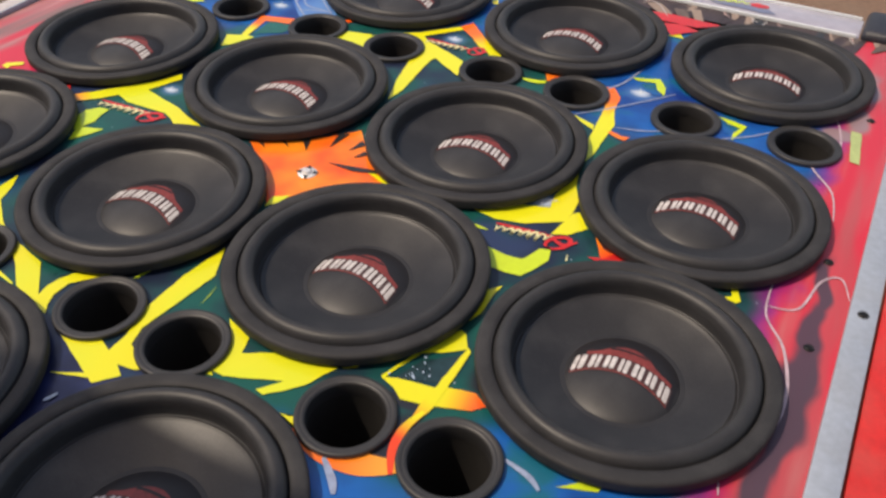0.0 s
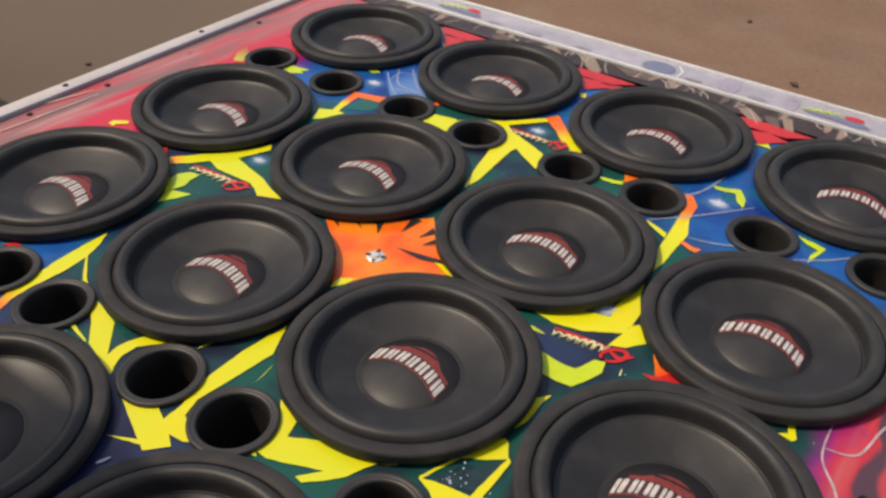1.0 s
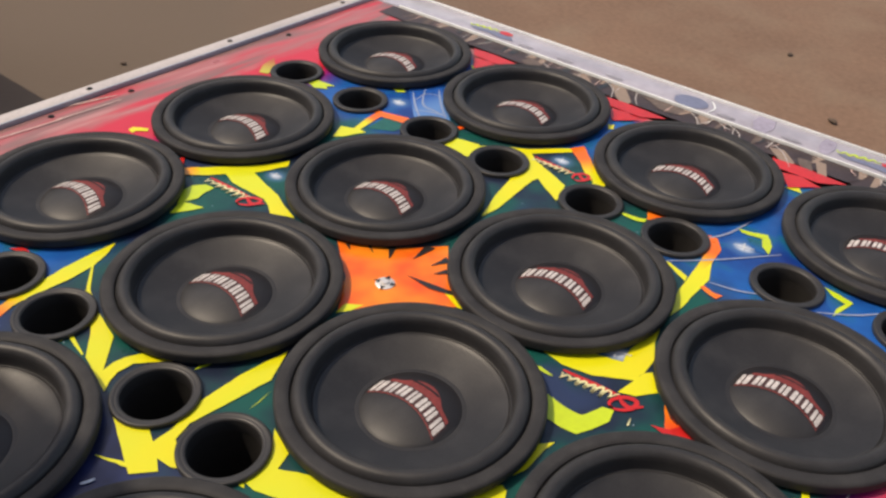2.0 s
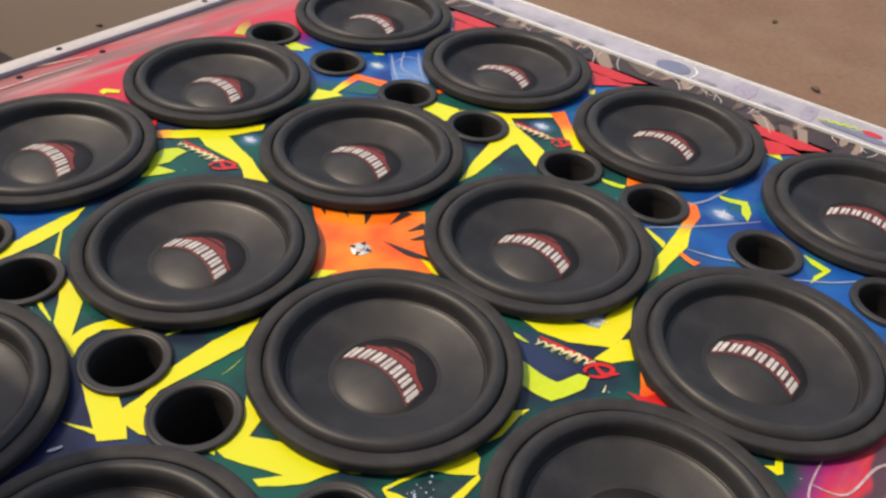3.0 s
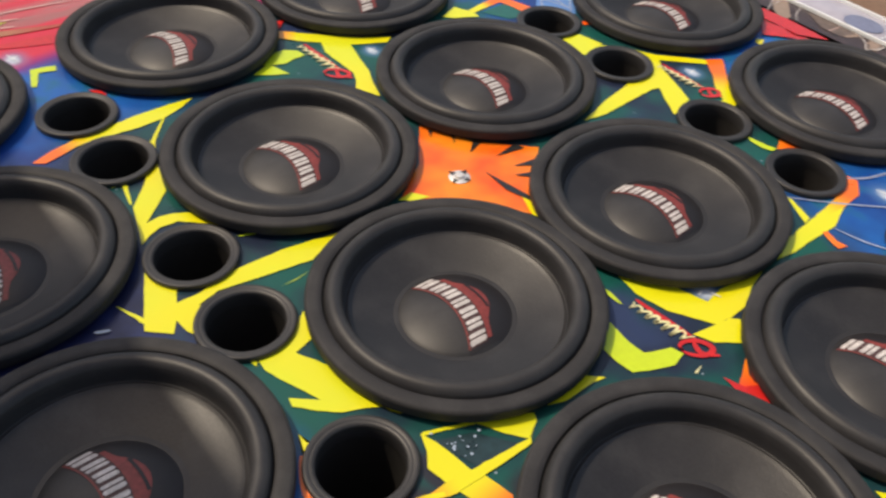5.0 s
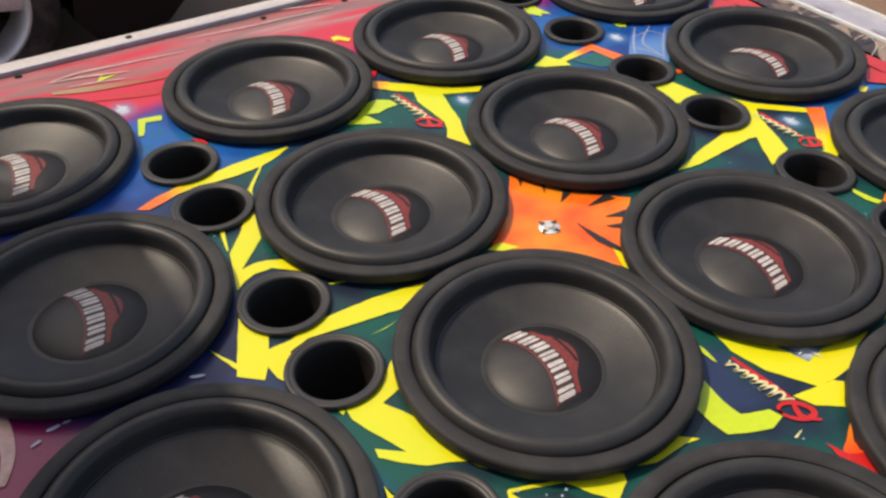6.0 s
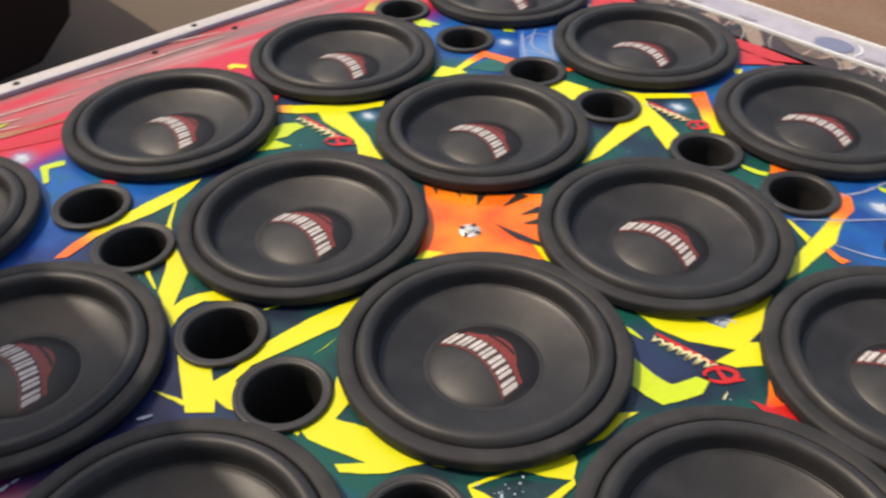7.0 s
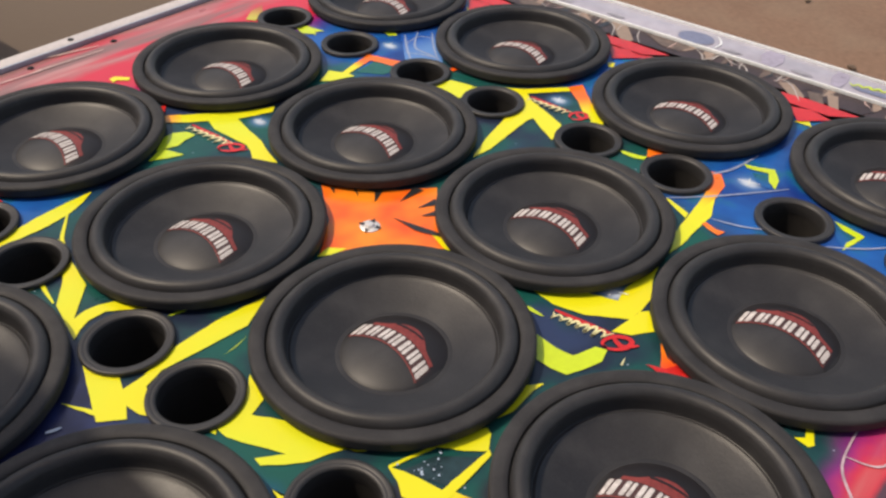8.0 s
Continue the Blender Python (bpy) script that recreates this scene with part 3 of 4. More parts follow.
def paint(name, pts, material, layer=1, width=0.0):
    """One sprayed shape: a filled outline, or with a width a tapering stroke along the points."""
    bm = bmesh.new()
    COUNT[0] += 1
    z = LAYER * (layer + 1) + 0.000003 * COUNT[0]
    if width:
        line = smooth_line(pts)
        n = len(line)
        sides = []
        for k, (x, y) in enumerate(line):
            (ax, ay), (bx, by) = line[max(0, k - 1)], line[min(n - 1, k + 1)]
            d = math.hypot(bx - ax, by - ay) or 1
            w = width * 0.5 * (0.35 + 0.65 * math.sin(math.pi * (k + 0.5) / n))
            nx, ny = -(by - ay) / d * w, (bx - ax) / d * w
            sides.append((bm.verts.new((x + nx, y + ny, z)), bm.verts.new((x - nx, y - ny, z))))
        for (a, b), (c, d) in zip(sides, sides[1:]):
            bm.faces.new((a, b, d, c))
    else:
        edge = []
        for (ax, ay), (bx, by) in zip(pts, [*pts[1:], pts[0]]):
            steps = max(1, int(math.hypot(bx - ax, by - ay) / 0.007))
            for k in range(steps):
                u = k / steps
                x, y = ax + (bx - ax) * u, ay + (by - ay) * u
                w = 0.0009 if k else 0.0
                edge.append((x + w * noise.noise(Vector((x * 150, y * 150, 1))), y + w * noise.noise(Vector((x * 150, y * 150, 7)))))
        f = bm.faces.new([bm.verts.new((x, y, z)) for x, y in edge])
        bmesh.ops.triangulate(bm, faces=[f], ngon_method="EAR_CLIP")
    xs, ys = [v.co.x for v in bm.verts], [v.co.y for v in bm.verts]
    for px, py in PORTS:  # no paint over an open port
        if min(xs) - R_PORT < px < max(xs) + R_PORT and min(ys) - R_PORT < py < max(ys) + R_PORT:
            for k in range(14):
                c, q = math.cos(2 * math.pi * k / 14), math.sin(2 * math.pi * k / 14)
                bmesh.ops.bisect_plane(bm, geom=[*bm.verts, *bm.edges, *bm.faces], plane_co=(px + 0.046 * c, py + 0.046 * q, 0), plane_no=(c, q, 0))
            bmesh.ops.delete(bm, geom=[f for f in bm.faces if math.hypot(f.calc_center_median().x - px, f.calc_center_median().y - py) < 0.0455], context="FACES")
    bmesh.ops.recalc_face_normals(bm, faces=bm.faces)
    if sum(f.normal.z for f in bm.faces) < 0:
        bmesh.ops.reverse_faces(bm, faces=bm.faces)
    return part(name, bm, material, baffle, smooth=False)


def glint(x, y, r):
    """Thin white rays of a sprayed star; its soft glow is in the baffle's paint."""
    paint("glint_ray", [(x - 0.95 * r, y - 0.25 * r), (x, y), (x + 0.95 * r, y + 0.25 * r)], PALE, 3, 0.13 * r)
    paint("glint_ray", [(x - 0.2 * r, y + 0.6 * r), (x, y), (x + 0.2 * r, y - 0.6 * r)], PALE, 4, 0.12 * r)


def initial(a, b, h):
    """A red looping capital flourish from a to b, with half its height given."""
    ax, ay = a
    ux, uy = b[0] - ax, b[1] - ay

    def at(u, v):
        return (ax + ux * u - uy * v * h / math.hypot(ux, uy), ay + uy * u + ux * v * h / math.hypot(ux, uy))
    paint("red_initial", [at(0.44 + 0.44 * math.cos(q), 0.9 * math.sin(q) + 0.25 * math.cos(q)) for q in (3.9, 3.1, 2.3, 1.5, 0.7, 0.0, -0.8, -1.5, -2.2, -2.9)], RED, 2, 0.0062)
    paint("red_stem", [at(0.34, 0.75), at(0.44, 0.1), at(0.62, -0.45), at(1.08, -0.15)], RED, 2, 0.0062)


def script(a, b):
    """An illegible flourish of loops from a to b, growing towards b."""
    ax, ay = a
    ux, uy = b[0] - ax, b[1] - ay
    d = math.hypot(ux, uy)
    ux, uy = ux / d, uy / d

    def at(u, h):
        return (ax + ux * u * d - uy * h, ay + uy * u * d + ux * h)
    loops = [at(k / 48 + 0.034 * math.sin(k * 0.92 + 0.9), (0.0042 + 0.0040 * k / 48) * math.cos(k * 0.92) * (1.25, 0.8, 1.0, 0.75, 1.1)[int(k * 0.92 / 6.283) % 5]) for k in range(49)]
    paint("script_shadow", [at(0.02, 0.0105), at(0.35, 0.0085), at(0.7, 0.0075), at(1.05, 0.006)], RED, 1, 0.0066)
    paint("script_flourish", loops, CREAM, 2, 0.0040)


paint("orange_burst", [(-0.1234, 0.0128), (-0.0547, 0.0487), (0.0036, 0.1125), (0.0506, 0.0555), (0.1064, 0.0175), (0.0429, -0.0333), (-0.0083, -0.1002), (-0.0534, -0.0402)], ORANGE, 0)
paint("black_spike", [(-0.0967, 0.0398), (-0.0898, 0.0458), (-0.0614, 0.0237)], BLACKPAINT, 2)
paint("black_spike", [(-0.0680, 0.0627), (-0.0521, 0.0737), (-0.0363, 0.0287)], BLACKPAINT, 2)
paint("black_spike", [(-0.0202, 0.0906), (-0.0052, 0.0946), (-0.0116, 0.0516)], BLACKPAINT, 2)
paint("black_spike", [(0.0200, 0.0885), (0.0312, 0.0805), (0.0165, 0.0566)], BLACKPAINT, 2)
paint("black_spike", [(0.0384, 0.0665), (0.0485, 0.0605), (0.0317, 0.0456)], BLACKPAINT, 2)
paint("black_spike", [(0.0060, 0.0186), (0.0821, 0.0345), (0.0912, 0.0305), (0.0482, 0.0166)], BLACKPAINT, 2)
paint("black_spike", [(-0.1074, 0.0138), (-0.1025, 0.0188), (-0.0912, 0.0068)], BLACKPAINT, 2)
paint("yellow_tip", [(0.0591, 0.0275), (0.0812, 0.0265), (0.1135, 0.0155), (0.1015, 0.0115)], YELLOW, 1)
paint("yellow_tip", [(-0.0082, -0.1042), (-0.0116, -0.0822), (0.0073, -0.0682), (0.0036, -0.0872)], YELLOW, 1)
paint("yellow_chevron", [(0.2260, 0.0200), (0.2760, 0.0560), (0.3180, 0.0700), (0.3130, 0.0960), (0.3210, 0.1660), (0.3310, 0.1290), (0.3460, 0.1000), (0.3480, 0.0710), (0.3450, 0.0500), (0.3020, 0.0230), (0.2640, 0.0140)], YELLOW, 1)
paint("yellow_block", [(0.3550, 0.0780), (0.3770, 0.0510), (0.3600, 0.0280), (0.3400, 0.0190), (0.3450, 0.0500), (0.3480, 0.0700)], YELLOW, 1)
paint("dark_red_shade", [(0.3910, 0.0450), (0.4140, 0.0200), (0.4420, 0.0200), (0.4520, 0.0240), (0.4290, 0.0340), (0.4060, 0.0490)], fade("shade_fade", (0.26, 0.030, 0.016), (0.06, 0.020, 0.020), (0.40, 0.04), (0.44, 0.03)), 0)
paint("lime_splinter", [(0.2400, -0.0080), (0.2480, -0.0070), (0.2680, -0.0100), (0.2630, -0.0120), (0.2490, -0.0130)], LIME, 1)
paint("lime_chevron", [(0.2780, -0.0400), (0.3080, -0.0440), (0.3280, -0.0420), (0.3340, -0.0280), (0.3390, -0.0140), (0.3520, -0.0100), (0.3570, -0.0290), (0.3500, -0.0480), (0.3390, -0.0710), (0.3200, -0.0740), (0.3010, -0.0730)], LIME, 1)
paint("orange_splinter", [(0.3910, 0.0410), (0.4080, 0.0230), (0.4180, 0.0190), (0.4250, 0.0280), (0.4440, 0.0180), (0.4280, 0.0090), (0.4110, 0.0030)], fade("splinter_fade", (0.95, 0.26, 0.02), (0.85, 0.05, 0.02), (0.392, 0.045), (0.436, 0.012)), 1)
paint("amber_fleck", [(0.3730, -0.0100), (0.3730, -0.0070), (0.3770, -0.0190), (0.3750, -0.0210)], CREAM, 1)
paint("yellow_splinter", [(0.3190, -0.1690), (0.3160, -0.1430), (0.3140, -0.1130), (0.3280, -0.0970), (0.3250, -0.1130), (0.3260, -0.1500)], YELLOW, 1)
glint(0.3023, 0.0809, 0.021)
initial((0.3410, -0.0030), (0.3720, 0.0180), 0.0115)
script((0.2710, -0.0030), (0.3430, 0.0090))
paint("yellow_arrow", [(-0.4420, -0.0150), (-0.4000, 0.0330), (-0.3600, 0.0800), (-0.3390, 0.1190), (-0.3280, 0.1050), (-0.3410, 0.0740), (-0.3510, 0.0540), (-0.3110, 0.0430), (-0.2750, 0.0350), (-0.2460, 0.0220), (-0.2090, 0.0090), (-0.2280, 0.0000), (-0.2440, -0.0080), (-0.2630, 0.0050), (-0.2800, 0.0120), (-0.3190, 0.0110), (-0.3520, 0.0100), (-0.3800, 0.0200), (-0.3970, -0.0020), (-0.4230, -0.0250)], YELLOW, 1)
paint("amber_end", [(-0.4430, -0.0160), (-0.4260, 0.0040), (-0.4060, -0.0100), (-0.4230, -0.0270)], fade("amber_fade", (0.93, 0.36, 0.03), YEL, (-0.432, -0.015), (-0.412, 0.005)), 2)
paint("lime_splinter", [(-0.3890, -0.0540), (-0.3900, -0.0390), (-0.3770, -0.0220), (-0.3600, -0.0190), (-0.3590, -0.0400), (-0.3540, -0.0560), (-0.3650, -0.0860)], LIME, 1)
paint("lime_splinter", [(-0.3500, -0.1100), (-0.3600, -0.0900), (-0.3650, -0.0780), (-0.3480, -0.0710), (-0.3270, -0.0650), (-0.3340, -0.0820)], LIME, 1)
initial((-0.3070, -0.0180), (-0.2730, 0.0040), 0.0115)
glint(-0.3201, 0.0712, 0.012)
paint("yellow_tick", [(-0.6130, -0.0010), (-0.6150, 0.0100), (-0.6030, 0.0190), (-0.5920, 0.0260), (-0.5850, 0.0180), (-0.6000, 0.0060), (-0.5980, -0.0030)], YELLOW, 1)
paint("red_fleck", [(-0.4706, -0.0037), (-0.4698, 0.0084), (-0.4464, -0.0127), (-0.4574, -0.0157)], RED, 2)
script((-0.3900, -0.0140), (-0.3020, -0.0050))
paint("yellow_band", [(-0.3320, -0.3700), (-0.3350, -0.3350), (-0.3420, -0.2870), (-0.3440, -0.2420), (-0.3420, -0.2060), (-0.3270, -0.2310), (-0.3170, -0.2580), (-0.3140, -0.2960), (-0.3160, -0.3290), (-0.3180, -0.3530), (-0.3160, -0.3710)], YELLOW, 1)
paint("yellow_vee", [(-0.2810, -0.2930), (-0.2610, -0.2960), (-0.2460, -0.3030), (-0.2160, -0.3100), (-0.1740, -0.3210), (-0.1530, -0.3420), (-0.1320, -0.3630), (-0.1350, -0.3470), (-0.1320, -0.3320), (-0.1220, -0.3130), (-0.1070, -0.3050), (-0.0810, -0.2950), (-0.0950, -0.3090), (-0.1160, -0.3330), (-0.1170, -0.3540), (-0.1100, -0.3700), (-0.1010, -0.3820), (-0.1310, -0.3740), (-0.1670, -0.3640), (-0.1990, -0.3370), (-0.2280, -0.3170), (-0.2480, -0.3090)], YELLOW, 1)
paint("yellow_thread", [(-0.3210, -0.2550), (-0.2980, -0.2740), (-0.2720, -0.2930), (-0.2410, -0.3020), (-0.2140, -0.3190)], YELLOW, 1, 0.0050)
paint("yellow_kink", [(-0.2220, -0.3750), (-0.2150, -0.3670), (-0.2180, -0.3550), (-0.1970, -0.3590), (-0.1730, -0.3640)], YELLOW, 1, 0.0055)
paint("orange_tail", [(-0.3110, -0.4290), (-0.3240, -0.4000), (-0.3320, -0.3680), (-0.3340, -0.3430), (-0.3170, -0.3480), (-0.3170, -0.3700), (-0.3080, -0.3940), (-0.3020, -0.4160)], fade("band_fade", ORA, YEL, (-0.318, -0.40), (-0.322, -0.345)), 1)
paint("yellow_bolt", [(0.0012, -0.1951), (0.0240, -0.2420), (0.0168, -0.2969), (0.0095, -0.3478), (0.0169, -0.3718), (0.0594, -0.3907), (0.0444, -0.3987), (0.0244, -0.4007), (0.0396, -0.4107), (0.0198, -0.4327), (-0.0014, -0.4238), (-0.0611, -0.3969), (-0.0451, -0.3889), (-0.0181, -0.3809), (0.0021, -0.3898), (0.0017, -0.3638), (-0.0089, -0.3229), (-0.0089, -0.2600)], YELLOW, 1)
paint("yellow_splinter", [(-0.0292, -0.4418), (0.0057, -0.4248), (0.0117, -0.4287), (-0.0152, -0.4378)], YELLOW, 1)
paint("yellow_arrowhead", [(0.0840, -0.2900), (0.1220, -0.3040), (0.1260, -0.3160), (0.1290, -0.3260), (0.1600, -0.3090), (0.1950, -0.3020), (0.2320, -0.2940), (0.2230, -0.3100), (0.2160, -0.3280), (0.2010, -0.3460), (0.1840, -0.3620), (0.1730, -0.3600), (0.1920, -0.3370), (0.1740, -0.3440), (0.1560, -0.3520), (0.1320, -0.3610), (0.1140, -0.3600), (0.1180, -0.3390), (0.1130, -0.3250), (0.1040, -0.3120)], YELLOW, 1)
paint("yellow_splinter", [(0.2320, -0.2940), (0.2420, -0.2880), (0.2510, -0.2760), (0.2480, -0.2850), (0.2410, -0.2910)], YELLOW, 1)
paint("yellow_fleck", [(0.1032, -0.3696), (0.1182, -0.3616), (0.1223, -0.3656)], YELLOW, 1)
paint("lime_splinter", [(-0.0560, -0.2920), (-0.0550, -0.2810), (-0.0470, -0.2660), (-0.0500, -0.2800)], LIME, 1)
paint("lime_splinter", [(0.0410, -0.2910), (0.0400, -0.2750), (0.0370, -0.2540), (0.0410, -0.2730)], LIME, 1)
paint("yellow_bar", [(0.2780, -0.2840), (0.2760, -0.2820), (0.2840, -0.2600), (0.2940, -0.2350), (0.2970, -0.2370), (0.2870, -0.2620), (0.2800, -0.2830)], YELLOW, 1)
paint("yellow_peak", [(0.2930, -0.2380), (0.2980, -0.2210), (0.3080, -0.2010), (0.3190, -0.1840), (0.3270, -0.1880), (0.3380, -0.2070), (0.3200, -0.2220)], YELLOW, 1)
paint("crossing_bar", [(0.2760, -0.2840), (0.2920, -0.2780), (0.3130, -0.2740), (0.3340, -0.2710), (0.3420, -0.2650), (0.3580, -0.2610), (0.3730, -0.2580), (0.3900, -0.2690), (0.3790, -0.2810), (0.3610, -0.2870), (0.3440, -0.2930), (0.3310, -0.2970), (0.3090, -0.3010), (0.2950, -0.2910)], fade("end_fade", YEL, (0.93, 0.12, 0.02), (0.339, -0.268), (0.385, -0.262)), 1)
paint("crossing_bar", [(0.3380, -0.2050), (0.3430, -0.2090), (0.3440, -0.2390), (0.3440, -0.2670), (0.3440, -0.2960), (0.3350, -0.3300), (0.3310, -0.3200), (0.3300, -0.2960), (0.3330, -0.2730), (0.3350, -0.2410)], fade("leg_fade", YEL, (0.93, 0.20, 0.02), (0.338, -0.285), (0.331, -0.33)), 2)
paint("orange_hook", [(0.2360, -0.3794), (0.2703, -0.3912), (0.3064, -0.3892), (0.3304, -0.3821), (0.3533, -0.3702)], fade("hook_fade", ORA, (0.92, 0.40, 0.05), (0.2784, -0.3982), (0.3533, -0.3702)), 1, 0.027)
paint("orange_riser", [(0.3465, -0.3841), (0.3362, -0.3642), (0.3313, -0.3433), (0.3325, -0.3234), (0.3383, -0.3045)], fade("riser_fade", (0.88, 0.07, 0.02), YEL, (0.3329, -0.3483), (0.3374, -0.3104)), 2, 0.010)
paint("orange_tail", [(0.2128, -0.3734), (0.2350, -0.3794), (0.2613, -0.3923), (0.2774, -0.3972), (0.3032, -0.3772), (0.2862, -0.3822), (0.2732, -0.3843), (0.2561, -0.3813), (0.2440, -0.3773), (0.2308, -0.3684), (0.2248, -0.3724)], fade("tail_fade", YEL, VER, (0.2350, -0.3794), (0.2774, -0.3972)), 2)
paint("dark_teal_field", [(0.2897, -0.2796), (0.3022, -0.2448), (0.3359, -0.2179), (0.3406, -0.2617)], DEEP, 0)
paint("lime_corner", [(-0.5250, -0.3590), (-0.5230, -0.3430), (-0.5180, -0.3260), (-0.5050, -0.3300), (-0.5110, -0.3520), (-0.4770, -0.3660), (-0.4800, -0.3720)], LIME, 1)
paint("red_fleck", [(-0.4340, -0.3130), (-0.4230, -0.2990), (-0.4080, -0.2970), (-0.4110, -0.3070)], RED, 2)
glint(-0.5657, -0.3689, 0.016)
paint("pale_sweep", [(-0.7083, -0.4345), (-0.7141, -0.3853), (-0.7087, -0.3420)], ROSE, 2, 0.006)
paint("bronze_sweep", [(-0.6690, -0.4445), (-0.6556, -0.4012), (-0.6433, -0.3490), (-0.6283, -0.2776)], fade("sweep_fade", (0.40, 0.27, 0.13), (0.44, 0.07, 0.03), (-0.6602, -0.4304), (-0.6221, -0.2897)), 1, 0.017)
paint("pale_wisp", [(-0.7052, -0.4395), (-0.6959, -0.3903), (-0.6778, -0.3239)], WISP, 2, 0.0045)
paint("pale_wisp", [(-0.6764, -0.4214), (-0.6670, -0.3721), (-0.6565, -0.3359)], WISP, 2, 0.0035)
paint("pale_wisp", [(-0.7866, -0.0948), (-0.7596, -0.0194), (-0.7377, 0.0610)], WISP, 2, 0.0050)
paint("pale_wisp", [(-0.7388, -0.2074), (-0.7290, -0.1199), (-0.7232, -0.0365)], WISP, 2, 0.0035)
paint("pale_wisp", [(-0.7100, -0.3863), (-0.7052, -0.3069), (-0.6953, -0.2244)], WISP, 2, 0.0030)
paint("pale_wisp", [(-0.7278, -0.0666), (-0.7216, -0.0043), (-0.7175, 0.0560)], WISP, 2, 0.0030)
paint("lime_spark", [(-0.6669, -0.3792), (-0.6933, -0.3601), (-0.6802, -0.3671), (-0.6775, -0.3410), (-0.6701, -0.3681)], LIME, 1)
paint("yellow_fork", [(-0.0540, 0.3770), (-0.0530, 0.3960), (-0.0420, 0.4070), (-0.0020, 0.3910), (0.0360, 0.3740), (0.0440, 0.3490), (0.0510, 0.3250), (0.0210, 0.3420), (-0.0090, 0.3610), (-0.0120, 0.3490), (-0.0080, 0.2970), (-0.0030, 0.2450), (-0.0080, 0.2060), (-0.0280, 0.2680), (-0.0410, 0.3270)], YELLOW, 1)
paint("yellow_band", [(-0.1970, 0.3440), (-0.1620, 0.3600), (-0.1260, 0.4020), (-0.0780, 0.4310), (-0.0220, 0.4910), (-0.0140, 0.4790), (-0.0640, 0.4230), (-0.0420, 0.4070), (-0.0540, 0.3770), (-0.0680, 0.4090), (-0.1100, 0.3960), (-0.1510, 0.3460), (-0.1710, 0.3340)], YELLOW, 1)
paint("orange_bar", [(-0.0260, 0.4860), (-0.0130, 0.5110), (0.0190, 0.4800), (0.0530, 0.4450), (0.0460, 0.4230), (0.0110, 0.4580)], fade("bar_fade", ORA, YEL, (0.0, 0.465), (0.045, 0.428)), 1)
paint("yellow_tip", [(0.0450, 0.4250), (0.0520, 0.4470), (0.0820, 0.4240), (0.0860, 0.4070), (0.0650, 0.4000), (0.0640, 0.4160)], YELLOW, 1)
initial((0.0290, 0.4070), (0.0550, 0.4230), 0.0130)
glint(-0.0124, 0.4391, 0.013)
paint("yellow_block", [(-0.1967, 0.3451), (-0.1799, 0.3660), (-0.1276, 0.3568), (-0.1432, 0.3278)], YELLOW, 1)
script((-0.0550, 0.4080), (0.0230, 0.4110))
paint("orange_arm", [(0.2670, 0.4010), (0.2770, 0.4070), (0.2880, 0.4070), (0.3050, 0.3830), (0.3090, 0.3430), (0.3060, 0.3090), (0.2970, 0.3110), (0.2930, 0.3440), (0.2880, 0.3750)], fade("arm_fade", ORA, YEL, (0.296, 0.372), (0.308, 0.310)), 1)
paint("yellow_arm", [(0.2970, 0.3110), (0.3060, 0.3090), (0.3090, 0.3430), (0.3240, 0.3010), (0.3230, 0.2570), (0.3240, 0.2220), (0.3200, 0.1900), (0.3050, 0.2280), (0.3010, 0.2730)], YELLOW, 1)
paint("yellow_splinter", [(0.2560, 0.3000), (0.2630, 0.3010), (0.2970, 0.2880), (0.3000, 0.2750), (0.2810, 0.2850)], YELLOW, 1)
paint("orange_splinter", [(0.3210, 0.2780), (0.3240, 0.2850), (0.3410, 0.2790), (0.3540, 0.2810), (0.3500, 0.2680), (0.3340, 0.2720)], ORANGE, 1)
paint("lime_hook", [(0.3000, 0.4560), (0.3210, 0.4610), (0.3410, 0.4710), (0.3580, 0.4460), (0.3620, 0.4210), (0.3470, 0.4350), (0.3390, 0.4550), (0.3200, 0.4500), (0.3080, 0.4490)], LIME, 1)
paint("lime_hook", [(0.4530, 0.4010), (0.4750, 0.3980), (0.4970, 0.3920), (0.4910, 0.3650), (0.4850, 0.3430), (0.4830, 0.3630), (0.4890, 0.3820), (0.4710, 0.3870)], LIME, 1)
paint("lime_splinter", [(0.1440, 0.3690), (0.1720, 0.3740), (0.1830, 0.3790), (0.1840, 0.3690), (0.1690, 0.3630), (0.1510, 0.3630)], LIME, 1)
paint("orange_fleck", [(0.1710, 0.4030), (0.1970, 0.4120), (0.2050, 0.4050), (0.1840, 0.3780)], ORANGE, 1)
glint(0.3273, 0.4134, 0.016)
paint("pale_arc", [(0.2665, 0.3868), (0.2920, 0.4265), (0.3070, 0.4922)], HAZE, 1, 0.004)
paint("pale_arc", [(0.2488, 0.2932), (0.3081, 0.3527), (0.3772, 0.4350)], HAZE, 1, 0.003)
paint("pale_arc", [(0.3261, 0.2969), (0.3641, 0.3067), (0.3979, 0.3245)], HAZE, 1, 0.003)
paint("pale_arc", [(0.4650, 0.3361), (0.5077, 0.3677), (0.5412, 0.4053)], HAZE, 1, 0.003)
paint("lime_splinter", [(-0.5502, 0.3507), (-0.5283, 0.3667), (-0.4882, 0.3715), (-0.5030, 0.3525)], LIME, 1)
paint("orange_zigzag", [(-0.3430, 0.2720), (-0.3520, 0.3090), (-0.3590, 0.3550), (-0.3290, 0.3640), (-0.2990, 0.3730), (-0.2950, 0.3500), (-0.3230, 0.3450), (-0.3400, 0.3400), (-0.3360, 0.3040), (-0.3320, 0.2750)], fade("zigzag_fade", YEL, ORA, (-0.345, 0.300), (-0.345, 0.330)), 1)
